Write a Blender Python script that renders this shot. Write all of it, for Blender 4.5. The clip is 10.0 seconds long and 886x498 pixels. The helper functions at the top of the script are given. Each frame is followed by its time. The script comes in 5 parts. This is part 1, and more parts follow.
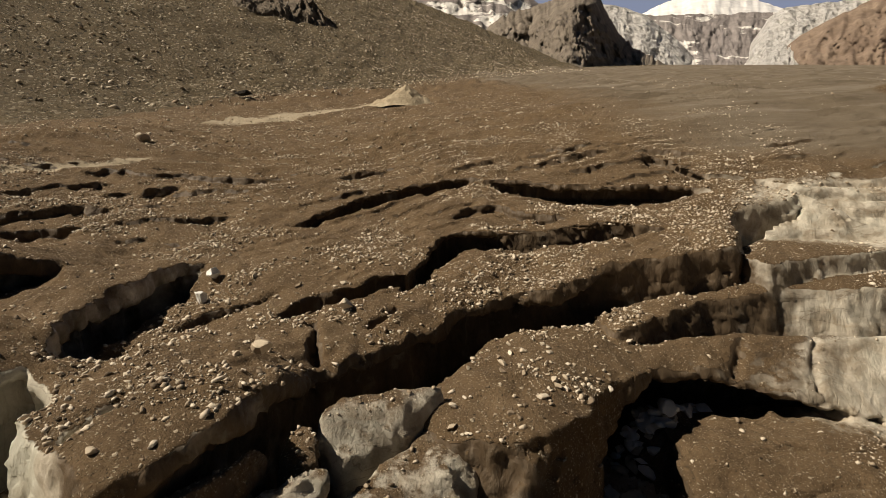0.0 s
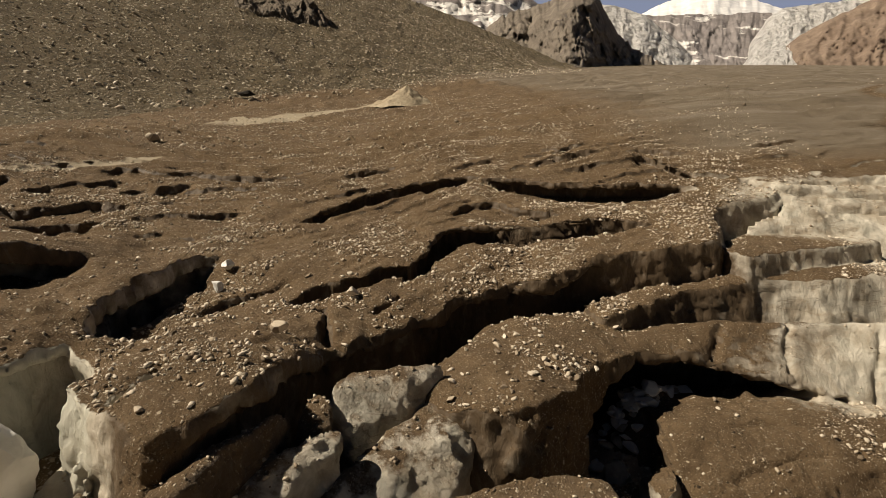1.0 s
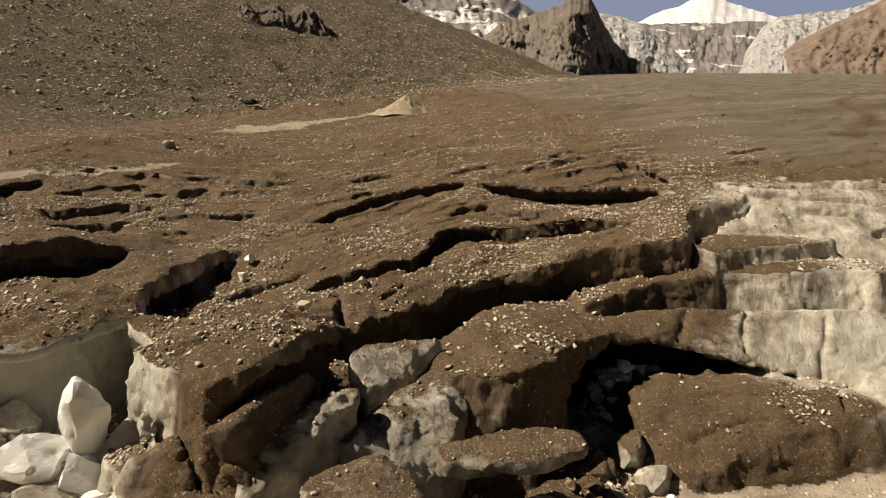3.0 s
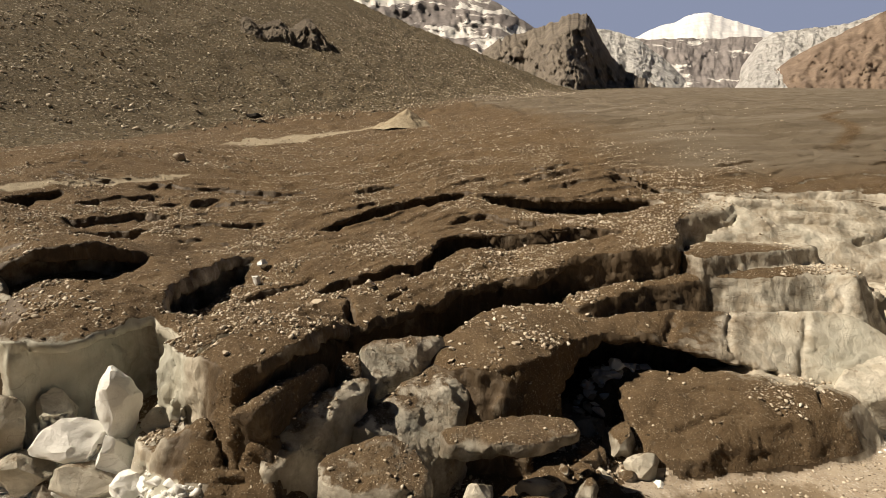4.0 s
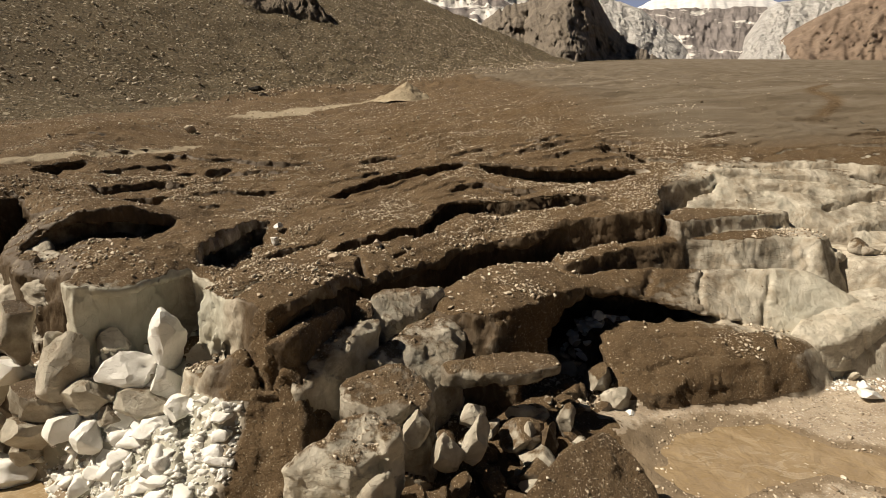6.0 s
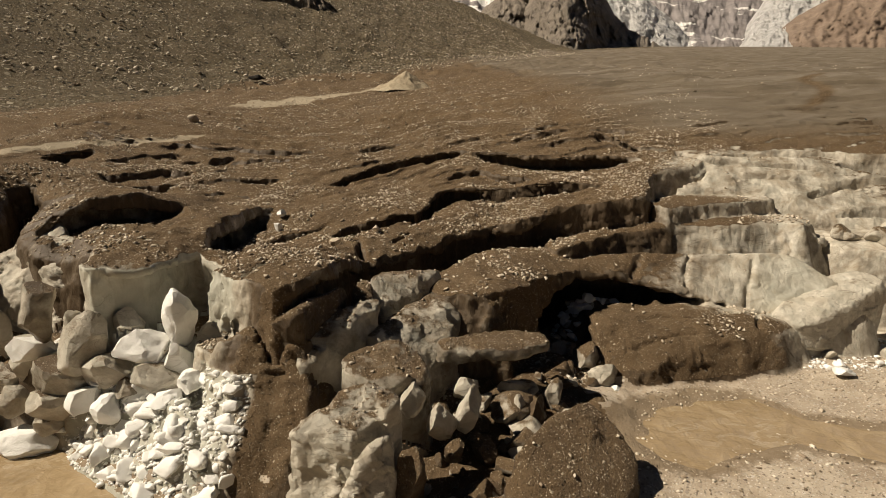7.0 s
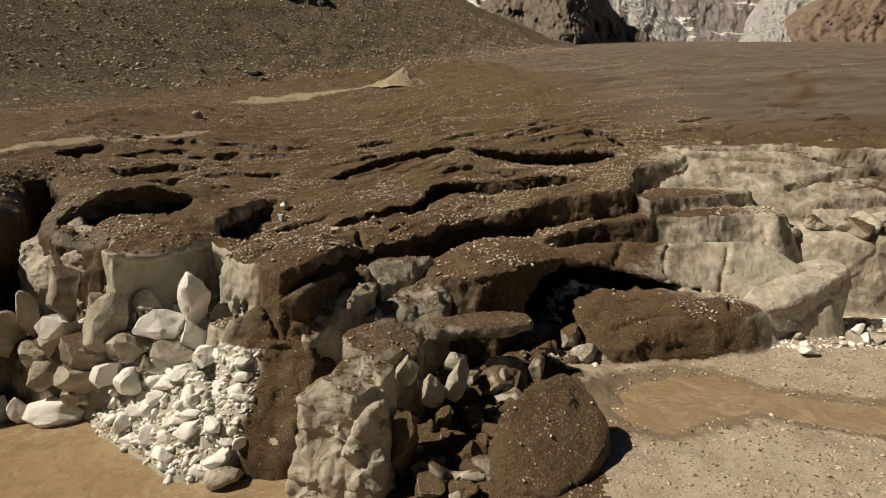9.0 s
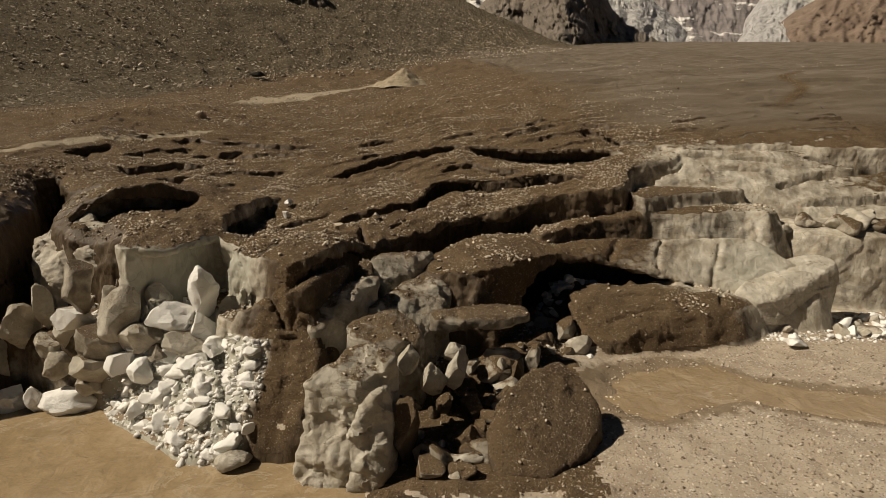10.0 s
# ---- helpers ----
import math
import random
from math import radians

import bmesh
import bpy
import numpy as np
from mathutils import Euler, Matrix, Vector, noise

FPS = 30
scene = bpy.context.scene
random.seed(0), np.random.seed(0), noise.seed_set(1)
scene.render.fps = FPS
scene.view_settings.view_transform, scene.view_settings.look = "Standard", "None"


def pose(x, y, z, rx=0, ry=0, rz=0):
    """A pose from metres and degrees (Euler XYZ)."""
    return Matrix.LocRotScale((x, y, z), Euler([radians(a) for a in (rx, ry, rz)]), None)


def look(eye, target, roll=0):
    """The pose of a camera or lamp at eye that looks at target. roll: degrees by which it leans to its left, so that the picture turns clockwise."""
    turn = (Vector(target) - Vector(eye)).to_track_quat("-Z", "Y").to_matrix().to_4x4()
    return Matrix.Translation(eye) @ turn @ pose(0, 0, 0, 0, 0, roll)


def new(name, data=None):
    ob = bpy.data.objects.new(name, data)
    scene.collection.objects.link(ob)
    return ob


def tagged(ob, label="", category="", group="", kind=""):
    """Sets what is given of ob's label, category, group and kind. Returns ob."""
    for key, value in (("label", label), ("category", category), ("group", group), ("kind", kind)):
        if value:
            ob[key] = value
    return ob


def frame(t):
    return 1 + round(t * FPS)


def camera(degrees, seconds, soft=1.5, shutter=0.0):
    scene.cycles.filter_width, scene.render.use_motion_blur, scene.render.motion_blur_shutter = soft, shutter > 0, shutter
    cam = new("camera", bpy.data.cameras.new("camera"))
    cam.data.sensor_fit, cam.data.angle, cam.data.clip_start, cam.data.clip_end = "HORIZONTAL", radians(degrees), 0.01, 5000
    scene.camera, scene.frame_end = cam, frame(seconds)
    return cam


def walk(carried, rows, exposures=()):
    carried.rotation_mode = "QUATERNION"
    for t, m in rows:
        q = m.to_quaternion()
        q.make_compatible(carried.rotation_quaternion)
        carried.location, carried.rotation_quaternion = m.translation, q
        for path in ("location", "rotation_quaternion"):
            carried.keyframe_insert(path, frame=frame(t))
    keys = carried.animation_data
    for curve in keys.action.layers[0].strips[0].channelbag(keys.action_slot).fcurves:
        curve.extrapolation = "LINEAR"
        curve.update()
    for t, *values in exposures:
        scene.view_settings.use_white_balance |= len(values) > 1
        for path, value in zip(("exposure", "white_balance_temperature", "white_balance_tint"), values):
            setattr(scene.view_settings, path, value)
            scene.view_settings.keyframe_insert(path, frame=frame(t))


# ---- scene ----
# One drone flight backwards over the broken, debris-covered snout of a glacier.
cam = camera(79.2, 10.0, soft=0.5)
METRES, EYE, TILT, LEAN, TURN = 18.0, 17.5, -11.4, 0.0, 0.0
ROWS = [
    (0.0, 0.0, 0.0, 0.0, 0.0, 0.0, -0.0),
    (0.5, -0.0009, -0.0612, -0.0115, -0.01, -0.02, -0.0),
    (1.0, -0.0007, -0.1174, -0.0224, -0.05, -0.01, -0.02),
    (1.5, 0.0017, -0.171, -0.0315, -0.06, -0.03, -0.04),
    (2.0, 0.0029, -0.2235, -0.0401, -0.19, -0.01, -0.01),
    (2.5, 0.0008, -0.2792, -0.0502, -0.22, 0.07, -0.03),
    (4.0, -0.0147, -0.4574, -0.0926, -0.35, 2.06, -0.09),
    (4.5, -0.0197, -0.5132, -0.1093, -0.36, 2.05, -0.09),
    (5.0, -0.0226, -0.5665, -0.1225, -0.37, 1.82, -0.1),
    (5.5, -0.0225, -0.6148, -0.1347, -0.41, 0.42, -0.07),
    (7.0, -0.0058, -0.7564, -0.1575, -0.41, -1.87, 0.0),
    (7.5, 0.0018, -0.7977, -0.1616, -0.42, -2.39, 0.01),
    (8.0, 0.0084, -0.836, -0.1674, -0.45, -2.38, 0.03),
    (8.5, 0.0137, -0.8708, -0.1739, -0.47, -2.38, 0.04),
    (9.0, 0.0169, -0.9041, -0.181, -0.5, -2.36, 0.06),
    (9.5, 0.017, -0.9374, -0.1883, -0.53, -2.35, 0.07),
    (10.0, 0.0152, -0.9753, -0.1966, -0.54, -2.35, 0.07),
]
walk(cam, [(t, pose(0, 0, EYE, TILT, LEAN, TURN) @ pose(METRES * x, METRES * y, METRES * z, 90 + pitch, roll, yaw)) for t, x, y, z, yaw, pitch, roll in ROWS],
     [(0.0, 0.25), (2.5, 0.32), (4.5, 0.42), (5.5, 0.38), (7.0, 0.22), (8.5, 0.02), (10.0, -0.2)])

# ---- sky and sun ----
SUN = Vector((-0.68, -0.07, 0.73)).normalized()
world = bpy.data.worlds.new("sky")
scene.world = world
world.use_nodes = True
sky = world.node_tree.nodes.new("ShaderNodeTexSky")
sky.sky_type, sky.sun_disc, sky.altitude = "NISHITA", False, 2200
sky.sun_elevation, sky.sun_rotation = math.asin(SUN.z), math.atan2(SUN.x, SUN.y)
back = world.node_tree.nodes["Background"]
world.node_tree.links.new(sky.outputs[0], back.inputs[0])
back.inputs[1].default_value = 0.0065
sun = new("sun", bpy.data.lights.new("sun", "SUN"))
sun.data.energy, sun.data.angle, sun.data.color = 5.0, radians(0.55), (1.0, 0.877, 0.705)
sun.matrix_world = look(SUN * 300, (0, 0, 0))


# ---- materials ----
class Nodes:
    """A short way to write a node material in world-sized coordinates."""

    def __init__(self, name, rough=0.9):
        self.m = bpy.data.materials.new(name)
        self.m.use_nodes = True
        self.t = self.m.node_tree
        self.b = self.t.nodes["Principled BSDF"]
        self.b.inputs["Roughness"].default_value = rough
        self.b.inputs["Specular IOR Level"].default_value = 0.25
        self.geo = self.t.nodes.new("ShaderNodeNewGeometry")
        self.pos = self.geo.outputs["Position"]

    def add(self, kind, **sets):
        n = self.t.nodes.new("ShaderNode" + kind)
        for k, v in sets.items():
            sock = n.inputs[k.replace("_", " ")]
            if isinstance(v, bpy.types.NodeSocket):
                self.t.links.new(v, sock)
            else:
                sock.default_value = v
        return n

    def stretched(self, sx, sy, sz, v=None):
        n = self.t.nodes.new("ShaderNodeMapping")
        self.t.links.new(v or self.pos, n.inputs[0])
        n.inputs["Scale"].default_value = (sx, sy, sz)
        return n.outputs[0]

    def noise(self, scale, detail=6, rough=0.6, v=None, distort=0.0):
        n = self.add("TexNoise", Scale=scale, Detail=detail, Roughness=rough, Distortion=distort)
        self.t.links.new(v or self.pos, n.inputs["Vector"])
        return n.outputs["Fac"]

    def cells(self, scale, feature="F1", v=None, how="EUCLIDEAN"):
        n = self.t.nodes.new("ShaderNodeTexVoronoi")
        n.feature = feature
        n.distance = how
        n.inputs["Scale"].default_value = scale
        self.t.links.new(v or self.pos, n.inputs["Vector"])
        return n

    def ramp(self, fac, *stops):
        n = self.t.nodes.new("ShaderNodeValToRGB")
        self.t.links.new(fac, n.inputs[0])
        el = n.color_ramp.elements
        while len(el) < len(stops):
            el.new(0.5)
        for e, (at, c) in zip(el, stops):
            e.position = at
            e.color = (*c, 1) if isinstance(c, tuple) else (c, c, c, 1)
        return n.outputs[0]

    def mix(self, fac, a, b, how="MIX"):
        n = self.t.nodes.new("ShaderNodeMix")
        n.data_type, n.blend_type = "RGBA", how
        for v, i in ((fac, 0), (a, 6), (b, 7)):
            if isinstance(v, bpy.types.NodeSocket):
                self.t.links.new(v, n.inputs[i])
            else:
                n.inputs[i].default_value = (*v, 1) if isinstance(v, tuple) else v
        return n.outputs[2]

    def math(self, op, a, b=0.0, c=0.0):
        n = self.t.nodes.new("ShaderNodeMath")
        n.operation, n.use_clamp = op, False
        for v, i in ((a, 0), (b, 1), (c, 2)):
            if isinstance(v, bpy.types.NodeSocket):
                self.t.links.new(v, n.inputs[i])
            else:
                n.inputs[i].default_value = v
        return n.outputs[0]

    def attr(self, name):
        n = self.t.nodes.new("ShaderNodeAttribute")
        n.attribute_name = name
        return n.outputs["Fac"]

    def bump(self, height, far=0.05, strength=1.0):
        n = self.add("Bump", Height=height, Distance=far, Strength=strength)
        self.t.links.new(n.outputs[0], self.b.inputs["Normal"])
        return n

    def colour(self, c):
        self.t.links.new(c, self.b.inputs["Base Color"])
        return self


BROWN, BROWN_DARK, BROWN_PALE = (0.142, 0.093, 0.049), (0.074, 0.047, 0.024), (0.225, 0.160, 0.094)


def debris_colour(n, fine=9.0):
    """Brown silt with pale and dark pebbles in it; returns colour and height."""
    base = n.ramp(n.noise(0.33, 8, 0.62), (0.30, BROWN_DARK), (0.52, BROWN), (0.75, BROWN_PALE))
    base = n.mix(n.ramp(n.noise(3.1, 8, 0.7), (0.3, 0.0), (0.7, 0.55)), base, BROWN_PALE)
    # fine dark flecks put the shade of small pits into the colour
    base = n.mix(n.ramp(n.noise(14.0, 5, 0.7), (0.42, 0.0), (0.72, 0.8)), base, BROWN_DARK)
    high = n.noise(5.0, 10, 0.72)
    shift = n.t.nodes.new("ShaderNodeVectorMath")
    shift.operation = "MULTIPLY_ADD"
    wave = n.add("TexNoise", Scale=7.0, Detail=2.0)
    n.t.links.new(n.pos, wave.inputs["Vector"])
    n.t.links.new(wave.outputs["Color"], shift.inputs[0])
    shift.inputs[1].default_value = (0.12, 0.12, 0.12)
    n.t.links.new(n.pos, shift.inputs[2])
    warped = shift.outputs[0]
    for scale, share, big in ((fine * 1.7, 0.52, 0.48), (fine * 0.8, 0.58, 0.44), (fine * 0.38, 0.76, 0.36)):
        v = n.cells(scale, v=warped, how="MANHATTAN")
        sep = n.t.nodes.new("ShaderNodeSeparateColor")
        n.t.links.new(v.outputs["Color"], sep.inputs[0])
        cover = n.noise(0.5, 3, 0.6)
        pick = n.math("GREATER_THAN", n.math("ADD", sep.outputs[0], n.math("MULTIPLY", cover, 0.35)), share + 0.17)
        near = n.math("LESS_THAN", v.outputs["Distance"], big)
        fac = n.math("MULTIPLY", pick, near)
        tone = n.ramp(sep.outputs[1], (0.0, (0.03, 0.02, 0.011)), (0.3, (0.22, 0.16, 0.095)), (1.0, (0.60, 0.51, 0.385)))
        base = n.mix(fac, base, tone)
        high = n.math("ADD", high, n.math("MULTIPLY", fac, n.math("SUBTRACT", 0.9, v.outputs["Distance"])))
    return base, high


def ice_colour(n, clean, stain=0.8, bright=False):
    """Old glacier ice: pale grey-white, silt-stained in streaks and bands."""
    tones = ((0.80, 0.79, 0.74), (0.90, 0.885, 0.84), (0.95, 0.94, 0.90)) if bright else ((0.40, 0.385, 0.32), (0.58, 0.535, 0.445), (0.76, 0.715, 0.62))
    pale = n.ramp(n.noise(0.8, 8, 0.65, distort=0.6), (0.28, tones[0]), (0.52, tones[1]), (0.75, tones[2]))
    streak = n.ramp(n.noise(0.7, 6, 0.6, n.stretched(0.8, 1.2, 0.8), 1.2), (0.40, 0.0), (0.68, stain))
    pale = n.mix(streak, pale, (0.29, 0.225, 0.15))
    dirty = n.ramp(n.noise(1.0, 9, 0.7, n.stretched(1.2, 1.2, 0.5), 0.6), (0.32, (0.055, 0.038, 0.022)), (0.55, (0.105, 0.074, 0.045)), (0.82, (0.26, 0.22, 0.165)))
    vein = n.noise(0.5, 5, 0.5, n.stretched(0.45, 1.2, 1.6), 0.8)
    line = n.math("MULTIPLY", n.ramp(vein, (0.488, 0.0), (0.5, 1.0), (0.512, 0.0)), n.ramp(n.noise(0.45, 3, 0.5), (0.5, 0.0), (0.62, 0.2 if bright else 0.6)))
    pale = n.mix(line, pale, (0.15, 0.115, 0.08))
    mixer = n.math("ADD", clean, n.math("MULTIPLY", n.math("SUBTRACT", n.noise(0.4, 6, 0.62), 0.5), 0.95))
    return n.mix(n.ramp(mixer, (0.36, 0.0), (0.64, 1.0)), dirty, pale)


def glacier_material():
    n = Nodes("debris_covered_ice", 0.85)
    clean, cover = n.attr("clean"), n.attr("cover")
    rock, high = debris_colour(n)
    pale = n.ramp(n.math("ADD", n.attr("silt"), n.math("SUBTRACT", n.noise(0.5, 7, 0.7), 0.5)), (0.45, 0.0), (0.7, 0.8))
    rock = n.mix(pale, rock, (0.50, 0.425, 0.31))
    # grey flow lines, whose paler tone also stands for haze over the far ice
    lines = n.noise(1.0, 8, 0.65, n.stretched(0.035, 0.22, 0.1), 0.7)
    smooth = n.ramp(lines, (0.32, (0.115, 0.092, 0.064)), (0.5, (0.19, 0.155, 0.112)), (0.66, (0.27, 0.232, 0.18)))
    rock = n.mix(n.ramp(n.math("ADD", n.attr("flow_haze"), n.math("MULTIPLY", n.math("SUBTRACT", n.noise(0.12, 6, 0.6), 0.5), 0.6)), (0.3, 0.0), (0.8, 0.85)), rock, smooth)
    ice = ice_colour(n, clean)
    # the cleanest ice is greyed, so the pond wall's shade is partly in its colour
    ice = n.mix(n.math("MULTIPLY", n.ramp(clean, (0.72, 0.0), (0.92, 0.75)), n.ramp(n.noise(0.7, 7, 0.65), (0.3, 1.0), (0.7, 0.5))), ice, (0.44, 0.45, 0.385))
    edge = n.math("ADD", cover, n.math("MULTIPLY", n.math("SUBTRACT", n.noise(1.7, 8, 0.7), 0.5), 0.9))
    fac = n.ramp(edge, (0.39, 0.0), (0.61, 1.0))
    n.colour(n.mix(fac, ice, rock))
    crack = n.math("ADD", n.math("MULTIPLY", n.noise(2.2, 9, 0.7, n.stretched(1, 1, 0.35), 0.5), 0.6), n.math("MULTIPLY", n.cells(0.9, "DISTANCE_TO_EDGE", n.stretched(1, 1, 0.6)).outputs["Distance"], 0.5))
    n.bump(n.mix(fac, crack, high), 0.20, 1.0)
    n.t.links.new(n.ramp(fac, (0.0, 0.5), (1.0, 0.95)), n.b.inputs["Roughness"])
    return n.m


def ice_material(name, clean, dusting=0.45, stain=0.6, bright=False):
    """Loose ice: pale, with silt lying on what faces up."""
    n = Nodes(name, 0.5)
    rock, high = debris_colour(n)
    sep = n.t.nodes.new("ShaderNodeSeparateXYZ")
    n.t.links.new(n.geo.outputs["Normal"], sep.inputs[0])
    ice = ice_colour(n, n.math("ADD", 0.0, clean), stain, bright)
    up = n.math("ADD", n.math("MULTIPLY", sep.outputs[2], 0.6), n.math("SUBTRACT", n.noise(1.1, 8, 0.7), 0.5))
    fac = n.ramp(up, (0.95 - dusting - 0.08, 0.0), (0.95 - dusting + 0.08, 1.0))
    n.colour(n.mix(fac, ice, rock))
    n.bump(n.mix(fac, n.noise(2.2, 10, 0.72), high), 0.12 if bright else 0.2, 1.0)
    return n.m


def stone_material():
    n = Nodes("schist_stone", 0.85)
    info = n.t.nodes.new("ShaderNodeObjectInfo")
    rnd = n.math("FRACT", n.math("ADD", info.outputs["Random"], n.geo.outputs["Random Per Island"]))
    tone = n.ramp(rnd, (0.0, (0.13, 0.098, 0.066)), (0.2, (0.33, 0.26, 0.185)), (0.5, (0.53, 0.45, 0.34)), (1.0, (0.76, 0.68, 0.56)))
    tone = n.mix(n.ramp(n.noise(7.0, 8, 0.7), (0.42, 0.0), (0.75, 0.4)), tone, (0.14, 0.105, 0.07))
    n.colour(tone)
    n.bump(n.noise(11.0, 8, 0.7), 0.04)
    return n.m


def gravel_material():
    n = Nodes("river_gravel", 0.85)
    base = n.ramp(n.noise(0.5, 8, 0.65), (0.3, (0.32, 0.25, 0.18)), (0.55, (0.48, 0.40, 0.305)), (0.78, (0.60, 0.52, 0.415)))
    high = n.noise(6.0, 8, 0.7)
    for scale, big in ((13.0, 0.42), (6.0, 0.36), (3.2, 0.28)):
        v = n.cells(scale)
        sep = n.t.nodes.new("ShaderNodeSeparateColor")
        n.t.links.new(v.outputs["Color"], sep.inputs[0])
        pick = n.math("GREATER_THAN", n.math("ADD", sep.outputs[0], n.math("MULTIPLY", n.noise(0.7, 4, 0.6), 0.5)), 0.88)
        fac = n.math("MULTIPLY", pick, n.math("LESS_THAN", v.outputs["Distance"], big))
        base = n.mix(fac, base, n.ramp(sep.outputs[1], (0.0, (0.20, 0.155, 0.12)), (0.5, (0.46, 0.40, 0.32)), (1.0, (0.66, 0.60, 0.52))))
        high = n.math("ADD", high, n.math("MULTIPLY", fac, n.math("SUBTRACT", 0.8, v.outputs["Distance"])))
    wet = n.math("ADD", n.attr("wet"), n.math("MULTIPLY", n.math("SUBTRACT", n.noise(0.9, 7, 0.7), 0.5), 0.9))
    fac = n.ramp(wet, (0.42, 0.0), (0.6, 1.0))
    silt = n.ramp(n.noise(1.3, 7, 0.65), (0.3, (0.165, 0.118, 0.07)), (0.7, (0.25, 0.187, 0.118)))
    n.colour(n.mix(n.math("MULTIPLY", fac, 0.85), base, silt))
    n.bump(high, 0.09, 0.8)
    return n.m


def water_material():
    n = Nodes("silty_meltwater", 0.16)
    c = n.ramp(n.noise(0.35, 8, 0.7, distort=1.2), (0.3, (0.25, 0.18, 0.10)), (0.55, (0.33, 0.245, 0.143)), (0.8, (0.43, 0.34, 0.22)))
    film = n.noise(0.55, 7, 0.62, n.stretched(0.8, 1.5, 1), 1.8)
    foam = n.math("MULTIPLY", n.ramp(film, (0.535, 0.0), (0.56, 1.0), (0.60, 0.35)), n.ramp(n.noise(0.13, 4, 0.6), (0.45, 0.0), (0.65, 0.75)))
    n.colour(n.mix(foam, c, (0.46, 0.385, 0.275)))
    n.b.inputs["Specular IOR Level"].default_value = 0.4
    n.bump(n.noise(0.9, 5, 0.55, distort=0.5), 0.25, 0.7)
    return n.m


def hill_material():
    n = Nodes("moraine_hillside", 0.95)
    c = n.ramp(n.noise(0.03, 10, 0.65), (0.3, (0.125, 0.092, 0.052)), (0.55, (0.162, 0.122, 0.070)), (0.75, (0.205, 0.158, 0.096)))
    c = n.mix(n.ramp(n.noise(0.9, 10, 0.75), (0.42, 0.0), (0.72, 0.6)), c, (0.21, 0.175, 0.12))
    c = n.mix(n.ramp(n.noise(1.1, 10, 0.78), (0.5, 0.0), (0.64, 0.9)), c, (0.048, 0.039, 0.022))
    c = n.mix(n.ramp(n.noise(0.16, 8, 0.7), (0.52, 0.0), (0.66, 0.55)), c, (0.07, 0.057, 0.032))
    high = n.noise(0.8, 12, 0.75)
    for scale in (1.5, 0.7):
        v = n.cells(scale)
        sep = n.t.nodes.new("ShaderNodeSeparateColor")
        n.t.links.new(v.outputs["Color"], sep.inputs[0])
        fac = n.math("MULTIPLY", n.math("GREATER_THAN", sep.outputs[0], 0.5), n.math("LESS_THAN", v.outputs["Distance"], 0.36))
        c = n.mix(fac, c, n.ramp(sep.outputs[1], (0.0, (0.022, 0.018, 0.012)), (0.45, (0.15, 0.122, 0.08)), (1.0, (0.52, 0.45, 0.335))))
        high = n.math("ADD", high, n.math("MULTIPLY", fac, 0.7))
    n.colour(c)
    n.bump(high, 1.6, 1.0)
    return n.m


def rock_material(name, dark, mid, light, snow=0.0, scale=0.02):
    n = Nodes(name, 0.9)
    c = n.ramp(n.noise(scale, 12, 0.68, n.stretched(1, 1, 0.55), 0.8), (0.3, dark), (0.5, mid), (0.72, light))
    c = n.mix(n.ramp(n.noise(scale * 5, 10, 0.72, n.stretched(1.4, 1.4, 0.4)), (0.45, 0.0), (0.7, 0.7)), c, dark)
    n.colour(c)
    n.bump(n.noise(scale * 3, 14, 0.72, n.stretched(1.3, 1.3, 0.7)), 9.0, 0.9)
    return n.m


def snow_material():
    n = Nodes("firn_snow", 0.7)
    n.colour(n.ramp(n.noise(0.01, 10, 0.65, n.stretched(1, 1, 3.0)), (0.3, (0.62, 0.60, 0.57)), (0.7, (0.86, 0.84, 0.80))))
    n.bump(n.noise(0.02, 10, 0.6), 6.0, 0.7)
    return n.m


def icefall_material():
    n = Nodes("broken_icefall", 0.7)
    v = n.cells(0.035, v=n.stretched(1, 1, 1.8))
    c = n.ramp(n.noise(0.045, 12, 0.75), (0.28, (0.30, 0.28, 0.26)), (0.42, (0.64, 0.61, 0.58)), (0.6, (0.86, 0.84, 0.81)))
    n.colour(c)
    n.bump(n.math("ADD", n.noise(0.05, 12, 0.75), v.outputs["Distance"]), 22.0, 1.0)
    return n.m


GLACIER, STONE, GRAVEL, WATER, HILL = glacier_material(), stone_material(), gravel_material(), water_material(), hill_material()
WHITE_ICE = ice_material("white_ice", 1.3, 0.03, 0.06, True)
GREY_ICE = ice_material("grey_ice", 0.85, 0.36)
DIRTY_ICE = ice_material("silt_stained_ice", 0.50, 0.56)
PALE_ICE = ice_material("worn_pale_ice", 1.0, 0.24, 0.45)
FIN_ICE = ice_material("tan_ice", 0.66, 0.44, 0.75)
BROWN_ICE = ice_material("debris_coated_ice", 0.30, 0.74)
CROWN_ICE = ice_material("pale_ice_under_gravel", 1.05, 0.47, 0.4)


# ---- the shape of the ground ----


def soft(v, w):
    return w * np.logaddexp(0, v / w)


def lattice(points, spacing, rng_seed):
    """Smooth random values in -1 to 1 at scattered plan points (X, Y arrays)."""
    X, Y = points
    table = np.random.default_rng(rng_seed).uniform(-1, 1, (256, 256)).astype(np.float32)
    u, v = X / spacing, Y / spacing
    i, j = np.floor(u).astype(int), np.floor(v).astype(int)
    f, g = u - i, v - j
    f, g = f * f * (3 - 2 * f), g * g * (3 - 2 * g)
    i0, i1, j0, j1 = i & 255, (i + 1) & 255, j & 255, (j + 1) & 255
    return (table[i0, j0] * (1 - f) + table[i1, j0] * f) * (1 - g) + (table[i0, j1] * (1 - f) + table[i1, j1] * f) * g


